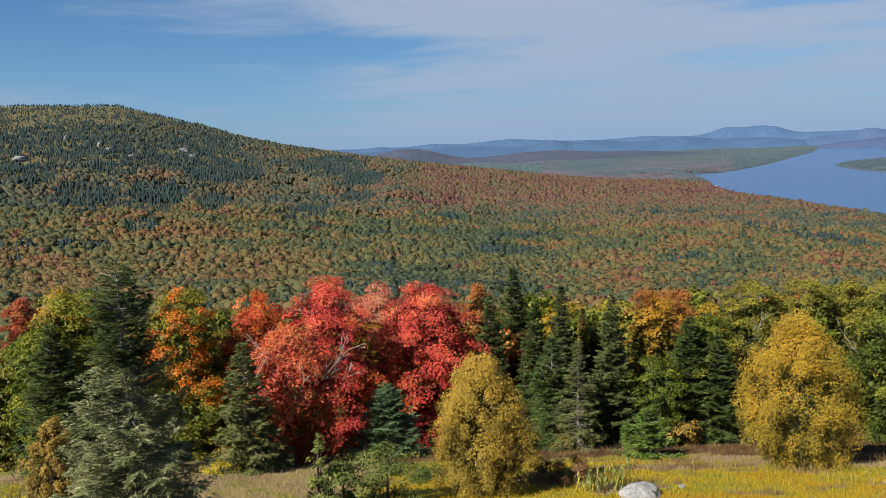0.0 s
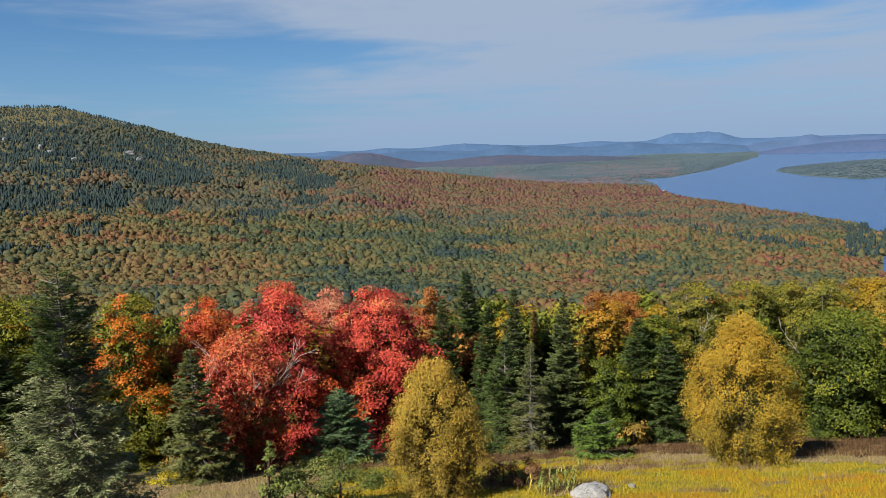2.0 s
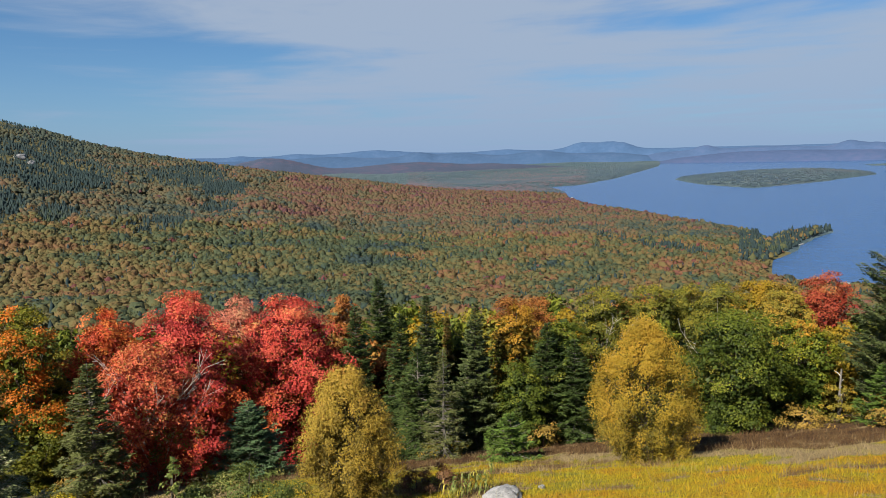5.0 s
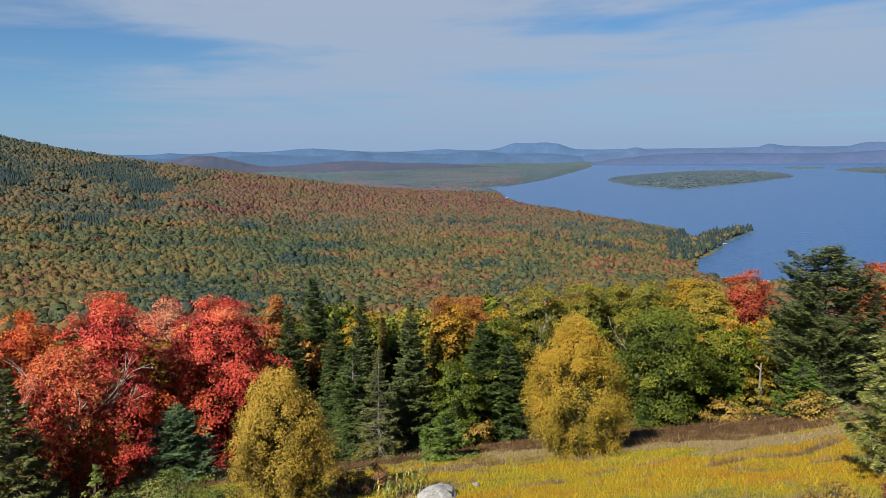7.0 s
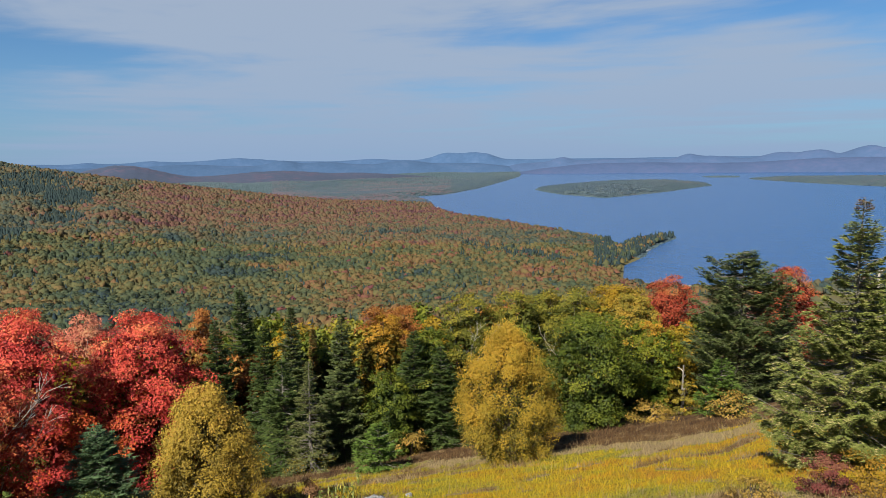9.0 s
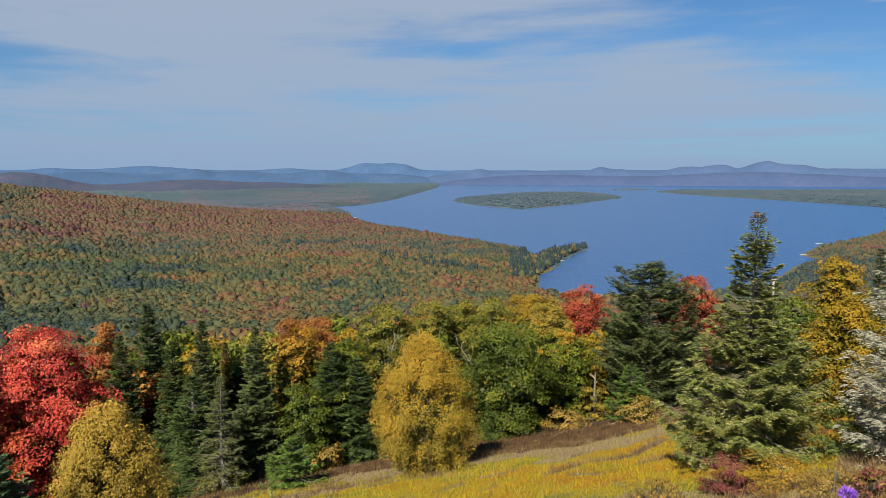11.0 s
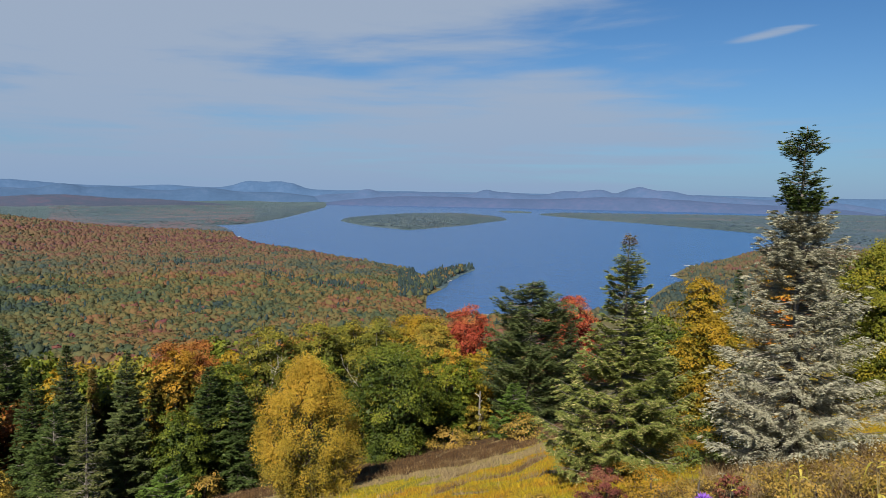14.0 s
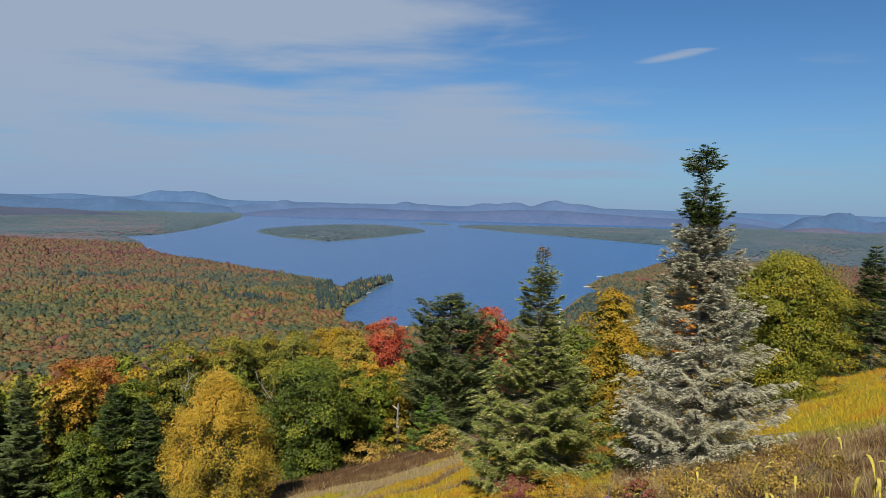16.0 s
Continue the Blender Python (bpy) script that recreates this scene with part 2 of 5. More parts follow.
forest_mat = leafy("autumn forest", (
    (0.0, (0.027, 0.046, 0.049)), (0.17, (0.037, 0.058, 0.054)), (0.20, (0.049, 0.070, 0.041)), (0.34, (0.074, 0.090, 0.046)), (0.46, (0.110, 0.104, 0.042)), (0.58, (0.149, 0.110, 0.044)),
    (0.72, (0.176, 0.094, 0.046)), (0.86, (0.162, 0.070, 0.048)), (0.95, (0.137, 0.050, 0.048)), (1.0, (0.118, 0.042, 0.048))), 0.02, 0.35, 0.1, dapple=1.3)
# The autumn forest again, bluer and duller: haze painted into the colours.
hazed_hill_forest_mat = leafy("hazed hillside forest", (
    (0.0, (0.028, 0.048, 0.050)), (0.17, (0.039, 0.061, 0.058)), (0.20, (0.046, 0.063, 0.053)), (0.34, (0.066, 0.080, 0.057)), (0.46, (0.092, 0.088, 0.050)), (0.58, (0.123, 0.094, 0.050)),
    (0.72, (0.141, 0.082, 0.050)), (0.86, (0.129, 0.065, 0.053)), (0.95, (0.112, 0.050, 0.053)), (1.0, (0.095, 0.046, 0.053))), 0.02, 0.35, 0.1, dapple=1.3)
# Far woods: the blue in the leaf colours is painted-in distance haze.
hazed_far_forest_mat = leafy("hazed far forest", (
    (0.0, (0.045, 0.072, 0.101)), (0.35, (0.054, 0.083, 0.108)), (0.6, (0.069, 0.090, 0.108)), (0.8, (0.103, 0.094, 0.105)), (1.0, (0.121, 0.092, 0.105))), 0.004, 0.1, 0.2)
GRASS = ((0.0, (0.059, 0.031, 0.016)), (0.18, (0.131, 0.075, 0.030)), (0.30, (0.279, 0.205, 0.104)), (0.40, (0.294, 0.221, 0.099)), (0.49, (0.202, 0.193, 0.022)), (0.6, (0.333, 0.257, 0.012)), (0.76, (0.356, 0.205, 0.012)), (0.88, (0.318, 0.147, 0.016)), (1.0, (0.185, 0.090, 0.023)))
meadow_mat = leafy("meadow grass", GRASS, 0.45, 0.3, 0.3, drift=0.35)
soil_mat = leafy("meadow turf", [(at, tuple(0.88 * c for c in colour)) for at, colour in GRASS], 0.8, 0.0, 0.1, dapple=9.0, drift=0.35)
floor_mat = rough_surface("forest floor", ((0.3, (0.055, 0.06, 0.026)), (0.7, (0.13, 0.10, 0.038))), 0.2)
# Lowland beyond the crest, its colours blued to paint the haze over it.
hazed_lowland_mat = rough_surface("hazed far lowland", ((0.36, (0.044, 0.075, 0.086)), (0.5, (0.060, 0.091, 0.099)), (0.6, (0.073, 0.099, 0.104)), (0.72, (0.099, 0.099, 0.107))), 0.0035, 0.8, 12.0)


# Far hill colours have the blue of distance haze painted in.
def hazed_backdrop_mat(name, low, high, scale):
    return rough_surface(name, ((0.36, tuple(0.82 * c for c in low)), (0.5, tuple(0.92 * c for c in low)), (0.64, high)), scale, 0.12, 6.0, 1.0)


# Geometry helpers


def mesh_of(name, verts, faces, mat, tints=None, smooth=False):
    """A mesh from arrays: verts (n, 3), faces (m, 3 or 4), with a tint for each face."""
    verts, faces = np.asarray(verts, np.float32), np.asarray(faces, np.int32)
    me = bpy.data.meshes.new(name)
    count, sides = faces.shape
    me.vertices.add(len(verts))
    me.vertices.foreach_set("co", verts.ravel())
    me.loops.add(count * sides)
    me.loops.foreach_set("vertex_index", faces.ravel())
    me.polygons.add(count)
    me.polygons.foreach_set("loop_start", np.arange(0, count * sides, sides, dtype=np.int32))
    if smooth:
        me.polygons.foreach_set("use_smooth", np.ones(count, bool))
    me.update(calc_edges=True)
    if tints is not None:
        layer = me.attributes.new("tint", "FLOAT", "FACE")
        layer.data.foreach_set("value", np.asarray(tints, np.float32))
    me.materials.append(mat)
    return me


def part(name, me, parent, label="", kind=""):
    ob = new(name, me)
    ob.parent = parent
    return tagged(ob, label, kind=kind)


def thing(name, x, y, z, label, category, group="", kind=""):
    ob = new(name)
    ob.location = (x, y, z)
    return tagged(ob, label, category, group, kind)


def unit(v):
    return v / np.maximum(np.linalg.norm(v, axis=-1, keepdims=True), 1e-9)


def leaves(at, along, face, length, width):
    """Small pointed leaves: from the stalk's end at, along the leaf, facing face; one triangle each."""
    along = unit(along)
    side = unit(np.cross(along, face))
    length, width = np.reshape(length, (-1, 1)), np.reshape(width, (-1, 1))
    verts = np.stack([at - side * width * 0.5, at + along * length, at + side * width * 0.5 + along * length * 0.12], 1)
    n = len(at)
    return verts.reshape(-1, 3), np.arange(3 * n).reshape(n, 3)


def tubes(paths, sides=5):
    """Tapered tubes along paths of (points, radii), joined."""
    verts, faces, base = [], [], 0
    for points, radii in paths:
        points = np.asarray(points, float)
        step = unit(np.gradient(points, axis=0))
        ref = np.where(np.abs(step[:, 2:3]) > 0.9, np.array([[1.0, 0, 0]]), np.array([[0, 0, 1.0]]))
        u = unit(np.cross(step, ref))
        v = np.cross(step, u)
        ang = np.linspace(0, 2 * np.pi, sides, endpoint=False)
        ring = points[:, None] + np.reshape(radii, (-1, 1, 1)) * (u[:, None] * np.cos(ang)[None, :, None] + v[:, None] * np.sin(ang)[None, :, None])
        verts.append(ring.reshape(-1, 3))
        k = np.arange(len(points) - 1)[:, None] * sides + np.arange(sides)[None]
        nxt = np.arange(len(points) - 1)[:, None] * sides + (np.arange(sides)[None] + 1) % sides
        faces.append(base + np.stack([k, nxt, nxt + sides, k + sides], -1).reshape(-1, 4))
        base += len(points) * sides
    return np.concatenate(verts), np.concatenate(faces)


def limb_path(start, end, bend, n=6):
    s = np.linspace(0, 1, n)[:, None]
    mid = (np.asarray(start) + np.asarray(end)) / 2 + bend
    return (1 - s) ** 2 * np.asarray(start) + 2 * s * (1 - s) * mid + s**2 * np.asarray(end)


# The lie of the land
LAKE = EYE - 72.0
BEARINGS = (-180, -90, -50, -33, -23.6, -18.9, -15.4, -12.1, -6.1, -0.8, 9.8, 15.3, 20.6, 25, 28.9, 34.8, 36, 52, 55, 61, 75, 100, 180)
CREST_R = (900, 1200, 1500, 1500, 1450, 1420, 1400, 1390, 1350, 1310, 1210, 1160, 1111, 875, 763, 640, 415, 470, 640, 1100, 900, 900, 900)
CREST_EL = (3, 3, 3.6, 3.85, 3.85, 2.55, 1.35, 0.55, -0.55, -1.35, -2.9, -3.45, -3.75, -4.7, -5.4, -6.35, -9.7, -8.6, -6.4, -3.6, -4.2, 2, 3)
FLOOR_AZ = (-180, -90, -60, -31, -15, 5, 17, 34, 60, 80, 110, 180)
FLOOR_Z = (6, 0, -30, -52, -57, -64, -66, -66, -62, -45, 0, 6)
LAKE_SHORE = ((20.6, 1111), (22.3, 958), (25, 875), (28.9, 763), (31.5, 704), (34.6, 655), (34.9, 600), (36.2, 655), (39.1, 716), (39.3, 690), (37.4, 602), (37.1, 566), (35.3, 497),
              (35.2, 429), (38, 405), (46, 410), (52, 480), (54.2, 617), (55.5, 668), (54.4, 697), (55.4, 779), (58, 914), (60.8, 1148), (63, 1400), (60.6, 1659), (57, 1810), (52.7, 2029),
              (48.3, 2275), (44.2, 2704), (44.4, 2800), (48, 3000), (55, 3200), (61, 3300), (61, 4000), (52, 4050), (43, 3980), (36, 4000), (27.5, 3960), (27.3, 3300), (26, 2554), (24.1, 1935),
              (21.4, 1585), (19.2, 1518), (20.4, 1300))
ISLAND = ((28.7, 1800), (30.5, 1566), (34, 1409), (38.4, 1665), (41.6, 2065), (41.5, 2200), (38, 2250), (34, 2150), (30.5, 2000), (28.8, 1900))
ISLETS = ((42.4, 2090, 26), (42.4, 3010, 80))


def plan(points):
    return np.array([(r * math.sin(radians(az)), r * math.cos(radians(az))) for az, r in points])


def signed_distance(x, y, poly):
    """Distance to the outline, above zero inside it."""
    best, inside = np.full(x.shape, 1e9), np.zeros(x.shape, bool)
    for (ax, ay), (bx, by) in zip(poly, np.roll(poly, -1, 0)):
        dx, dy = bx - ax, by - ay
        s = np.clip(((x - ax) * dx + (y - ay) * dy) / (dx * dx + dy * dy), 0, 1)
        best = np.minimum(best, np.hypot(x - ax - s * dx, y - ay - s * dy))
        cross = (ay > y) != (by > y)
        inside ^= cross & (x < (bx - ax) * (y - ay) / (by - ay if by != ay else 1e-9) + ax)
    return np.where(inside, best, -best)


def waves(x, y, size, seed):
    """Soft rolling noise between about -1 and 1, bent so that no rows show."""
    g = np.random.default_rng(seed)
    x, y = np.asarray(x, float), np.asarray(y, float)
    bx = x + 0.35 * size * np.sin(y / size * 1.9 + g.uniform(0, 6)) + 0.2 * size * np.sin((x + y) / size * 3.1 + g.uniform(0, 6))
    by = y + 0.35 * size * np.sin(x / size * 2.2 + g.uniform(0, 6)) + 0.2 * size * np.sin((x - y) / size * 2.7 + g.uniform(0, 6))
    total = np.zeros(np.shape(x))
    for k in range(9):
        turn, phase, f = g.uniform(0, 6.28), g.uniform(0, 6.28), g.uniform(0.5, 2.4) / size
        total += np.sin((bx * np.cos(turn) + by * np.sin(turn)) * f * 6.28 + phase) * min(1.0, 1.1 / (f * size))
    return total / 3.6


def near_ground(x, y):
    down = np.maximum(y, 0)
    return -(1.4 * (1 - np.exp(-down / 2.5)) + 0.35 * down) + 0.12 * waves(x, y, 9.0, 3) * np.clip(np.hypot(x, y) / 8, 0, 1)


lake_xy, island_xy = plan(LAKE_SHORE), plan(ISLAND)


def land(x, y):
    """Height of the ground, the lake bed included."""
    x, y = np.asarray(x, float), np.asarray(y, float)
    r, az = np.hypot(x, y), np.degrees(np.arctan2(x, y))
    cr, ce = np.interp(az, BEARINGS, CREST_R), np.interp(az, BEARINGS, CREST_EL)
    cz = EYE + cr * np.tan(np.radians(ce))
    fz = EYE + np.interp(az, FLOOR_AZ, FLOOR_Z)
    fr = np.minimum(330.0, cr * 0.8)
    u = np.clip((r - fr) / (cr - fr), 0, 1)
    rise = fz + (cz - fz) * u ** 1.25 + (7.0 * waves(x, y, 260, 5) + 2.2 * waves(x, y, 70, 6)) * np.sin(np.pi * u) * np.clip((az + 90) / 50, 0, 1) * np.clip((24 - az) / 20, 0.12, 1)
    low = EYE - 66 + 5 * waves(x, y, 700, 8)
    past = np.clip((r - cr) / 420, 0, 1)
    past = past * past * (3 - 2 * past)
    far = np.where(r > cr, cz + (low - cz) * past, rise)
    k = np.clip((r - 60) / (fr - 60), 0, 1)
    ng = near_ground(x, np.minimum(y, 60))
    z = np.where(r < fr, ng + (fz - ng) * k ** 0.8, far)
    d = signed_distance(x, y, lake_xy)
    isl = signed_distance(x, y, island_xy)
    z = np.where(r > 380, np.where(d > 0, np.maximum(LAKE - 8, LAKE - d * 0.12), np.minimum(z, LAKE + 0.8 - d * 0.12 + (np.maximum(-d - 60, 0) / 30) ** 2)), z)
    z = np.where((r > 380) & (d < 0), np.maximum(z, LAKE + 0.3 + np.clip(-d * 0.06, 0, 3.5)), z)
    z = np.where(isl > -30, np.where(isl > 0, LAKE + 0.6 + 19 * np.clip(isl / 180, 0, 1) ** 0.6, np.maximum(z, LAKE + isl * 0.15)), z)
    for iaz, ir, size in ISLETS:
        ix, iy = ir * math.sin(radians(iaz)), ir * math.cos(radians(iaz))
        q = np.hypot((x - ix) / size, (y - iy) / size)
        z = np.where(q < 1, np.maximum(z, LAKE + 6.0 * np.sqrt(np.clip(1 - q, 0, 1))), z)
    return z


def polar_sheet(name, bearings, radii, height, mat, smooth=True):
    az, r = np.meshgrid(np.radians(bearings), radii)
    x, y = r * np.sin(az), r * np.cos(az)
    verts = np.stack([x, y, height(x, y)], -1).reshape(-1, 3)
    rows, cols = az.shape
    i, j = np.meshgrid(np.arange(rows - 1), np.arange(cols - 1), indexing="ij")
    k = i * cols + j
    faces = np.stack([k, k + cols, k + cols + 1, k + 1], -1).reshape(-1, 4)
    return mesh_of(name, verts, faces, mat, smooth=smooth)


def meadow_tone(x, y):
    """What grows where in the meadow: 0 dark fern, 0.2 brown brush, 0.36 straw, 0.5 to 0.7 yellow, 0.8 gold, 0.95 orange."""
    r = np.hypot(x, y)
    rag = waves(x, y, 1.6, 72)
    tone = 0.59 + 0.11 * waves(x * 0.6, y, 5.0, 71) + 0.08 * rag + 0.06 * waves(x * 0.5, y, 0.8, 79) + 0.15 * np.clip((19.5 - y) / 3, 0, 1)
    straw = waves(x * 0.35 + y * 0.2, y * 1.3, 4.0, 75)
    tone = np.where((straw > 0.66) & (x > 3), 0.36 + 0.06 * rag, tone)
    dry = waves(x * 0.45, y * 1.2, 3.0, 81)
    tone = np.where((dry > 0.55 + 0.25 * rag) & (x > 2), 0.24 + 0.08 * rag, tone)
    # brown fern and brush along the wood, a straw band before it
    edge = np.interp(x, (0, 9, 12, 14, 16, 20, 26, 40), (28.6, 28.2, 26.5, 23.4, 20.8, 20.6, 21.5, 24)) + 0.5 * rag
    tone = np.where((y > edge - 2.6) & (x > 9.5) & (x < 19), 0.36 + 0.07 * rag, tone)
    tone = np.where(y > edge, 0.15 + 0.10 * rag + 0.08 * waves(x, y, 0.9, 83), tone)
    # rusty brush on the near side, with clumps of goldenrod
    near = np.clip((np.where(x > 1.6 * y, 20.0, 17.0) - r) / 3, 0, 1) * (x > 7)
    tone = tone * (1 - near) + near * (0.26 + 0.16 * waves(x, y, 1.1, 77) + 0.1 * waves(x, y, 0.5, 78))
    for gx, gy, wx, wy in ((13.4, 9.9, 1.1, 0.9), (21.8, 6.3, 3.6, 0.8), (26, 8.0, 3.5, 0.9), (12.6, 12.0, 0.8, 0.6)):
        tone = np.where(np.hypot((x - gx) / wx, (y - gy) / wy) < 1 + 0.3 * rag, 0.64 + 0.06 * rag, tone)
    return np.where(x < -2.5, 0.38 + 0.10 * waves(x, y, 3.0, 74), tone)


view = np.arange(-40, 82, 0.42)
round_view = np.concatenate([np.arange(-180, -40, 5), view, np.arange(85, 181, 5)])
radii = np.concatenate([np.linspace(0.05, 12, 20), np.geomspace(12.3, 48, 80), np.geomspace(49.5, 4950, 180)])
ground_me = polar_sheet("ground", round_view, radii, land, soil_mat)
ground = tagged(new("ground", ground_me), "sloping yellow meadow running down to wooded valley and lowland", "ground", kind="structure")
co = np.zeros(len(ground_me.vertices) * 3)
ground_me.vertices.foreach_get("co", co)
turf = ground_me.attributes.new("tint", "FLOAT", "POINT")
turf.data.foreach_set("value", np.clip(meadow_tone(co[0::3].astype(float), co[1::3].astype(float)), 0, 1).astype(np.float32))
ground_me.materials.append(floor_mat)
ground_me.materials.append(hazed_lowland_mat)
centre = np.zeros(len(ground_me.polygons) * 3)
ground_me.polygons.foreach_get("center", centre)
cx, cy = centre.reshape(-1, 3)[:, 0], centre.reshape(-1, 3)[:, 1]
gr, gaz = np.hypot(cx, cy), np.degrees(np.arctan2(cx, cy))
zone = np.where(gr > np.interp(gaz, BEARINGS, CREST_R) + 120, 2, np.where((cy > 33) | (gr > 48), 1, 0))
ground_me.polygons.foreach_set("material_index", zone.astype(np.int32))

# Water
mat, nodes, links, end = material("lake water")
water_bsdf = nodes.new("ShaderNodeBsdfPrincipled")
water_bsdf.inputs["Base Color"].default_value = (0.024, 0.072, 0.180, 1)
water_bsdf.inputs["Roughness"].default_value = 0.26
water_bsdf.inputs["IOR"].default_value = 1.33
ripple = noise_node(nodes, links, 0.05, 8.0)
bump = nodes.new("ShaderNodeBump")
bump.inputs["Strength"].default_value, bump.inputs["Distance"].default_value = 0.9, 3.0
links.new(ripple.outputs[0], bump.inputs["Height"])
links.new(bump.outputs[0], water_bsdf.inputs["Normal"])
links.new(water_bsdf.outputs[0], end.inputs[0])
water_mat = mat
water_me = polar_sheet("water", np.arange(16, 68, 1.0), np.geomspace(385, 4500, 60), lambda x, y: np.full(x.shape, LAKE), water_mat)
tagged(new("water", water_me), "wide blue lake ruffled by light wind below hills", "lake", kind="structure")


# Far hills: ranges of mounds, each a sheet that rises and falls again, haze painted into their colours
def far_range(label, r0, r1, low, high, peaks, base_el, rough, seed, colours):
    mid = (r0 + r1) / 2

    def height(x, y):
        r, az = np.hypot(x, y), np.degrees(np.arctan2(x, y))
        el = base_el + rough * waves(az, az * 0, 9.0, seed) + 0.4 * rough * waves(az, az * 0, 2.3, seed + 1)
        for at, top, half in peaks:
            mound = base_el - 0.1 + (top - base_el + 0.1) * np.exp(-(((az - at) / half) ** 2) * 1.6) * (1 + 0.05 * waves(az, az * 0, 1.4, seed + 5) + 0.02 * waves(az, az * 0, 0.5, seed + 6))
            el = np.log(np.exp(14 * el) + np.exp(14 * mound)) / 14
        edge = np.clip((az - low) / 5, 0, 1) * np.clip((high - az) / 5, 0, 1)
        hump = np.cos(np.clip((r - mid) / (r1 - mid), -1, 1) * np.pi / 2) ** 0.9
        top = EYE + mid * np.tan(np.radians(el))
        z = LAKE - 4 + (top - LAKE + 4) * hump * edge ** 0.5
        return z + 1.5 * waves(x, y, 400, seed + 2) * hump
    me = polar_sheet("backdrop", np.arange(low, high + 0.1, 0.25), np.linspace(r0, r1, 25), height, hazed_backdrop_mat("hills " + label, *colours, 0.007))
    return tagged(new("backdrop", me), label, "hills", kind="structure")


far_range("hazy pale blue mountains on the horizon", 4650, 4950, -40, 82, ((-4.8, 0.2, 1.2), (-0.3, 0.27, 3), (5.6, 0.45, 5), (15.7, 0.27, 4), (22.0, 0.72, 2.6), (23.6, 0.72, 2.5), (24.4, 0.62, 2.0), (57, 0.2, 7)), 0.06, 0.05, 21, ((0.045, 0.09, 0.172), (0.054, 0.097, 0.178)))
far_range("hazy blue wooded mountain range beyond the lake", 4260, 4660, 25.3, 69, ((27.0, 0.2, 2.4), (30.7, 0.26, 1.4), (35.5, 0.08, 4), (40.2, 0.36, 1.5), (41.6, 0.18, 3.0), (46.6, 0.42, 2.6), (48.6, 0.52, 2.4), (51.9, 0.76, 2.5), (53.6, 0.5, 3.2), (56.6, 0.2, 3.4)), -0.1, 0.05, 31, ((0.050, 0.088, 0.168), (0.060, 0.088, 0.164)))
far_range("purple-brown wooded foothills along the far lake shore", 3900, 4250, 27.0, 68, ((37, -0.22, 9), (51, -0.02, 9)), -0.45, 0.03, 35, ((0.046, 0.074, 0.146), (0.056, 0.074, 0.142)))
far_range("low hazy purple-brown wooded hills", 2700, 3500, -16, 22, ((-2.6, 0.02, 4.6), (8.6, -0.55, 6.5), (14.5, -0.8, 4.5)), -1.0, 0.08, 41, ((0.042, 0.056, 0.090), (0.070, 0.057, 0.086)))
far_range("rounded haze-blue hill beyond the far shore", 3560, 3860, 64, 82, ((71.9, 0.36, 3.0), (70.2, 0.02, 2.2), (75.4, -0.1, 4.0)), -1.0, 0.03, 61, ((0.038, 0.076, 0.145), (0.05, 0.078, 0.142)))
far_range("hazy reddish woods at the foot of the blue hill", 3420, 3560, 66, 79, ((70.4, -0.72, 3.4), (76, -0.8, 3)), -1.1, 0.03, 65, ((0.058, 0.066, 0.104), (0.084, 0.066, 0.098)))
far_range("dim haze-blue foothills before the mountains", 4250, 4640, -20, 29, ((2, 0.02, 4), (9.0, 0.24, 2.0), (12, 0.1, 3.5), (18.5, 0.14, 3)), -0.2, 0.06, 51, ((0.040, 0.080, 0.152), (0.048, 0.084, 0.154)))


# Trees
GROUP = "trees along the meadow"


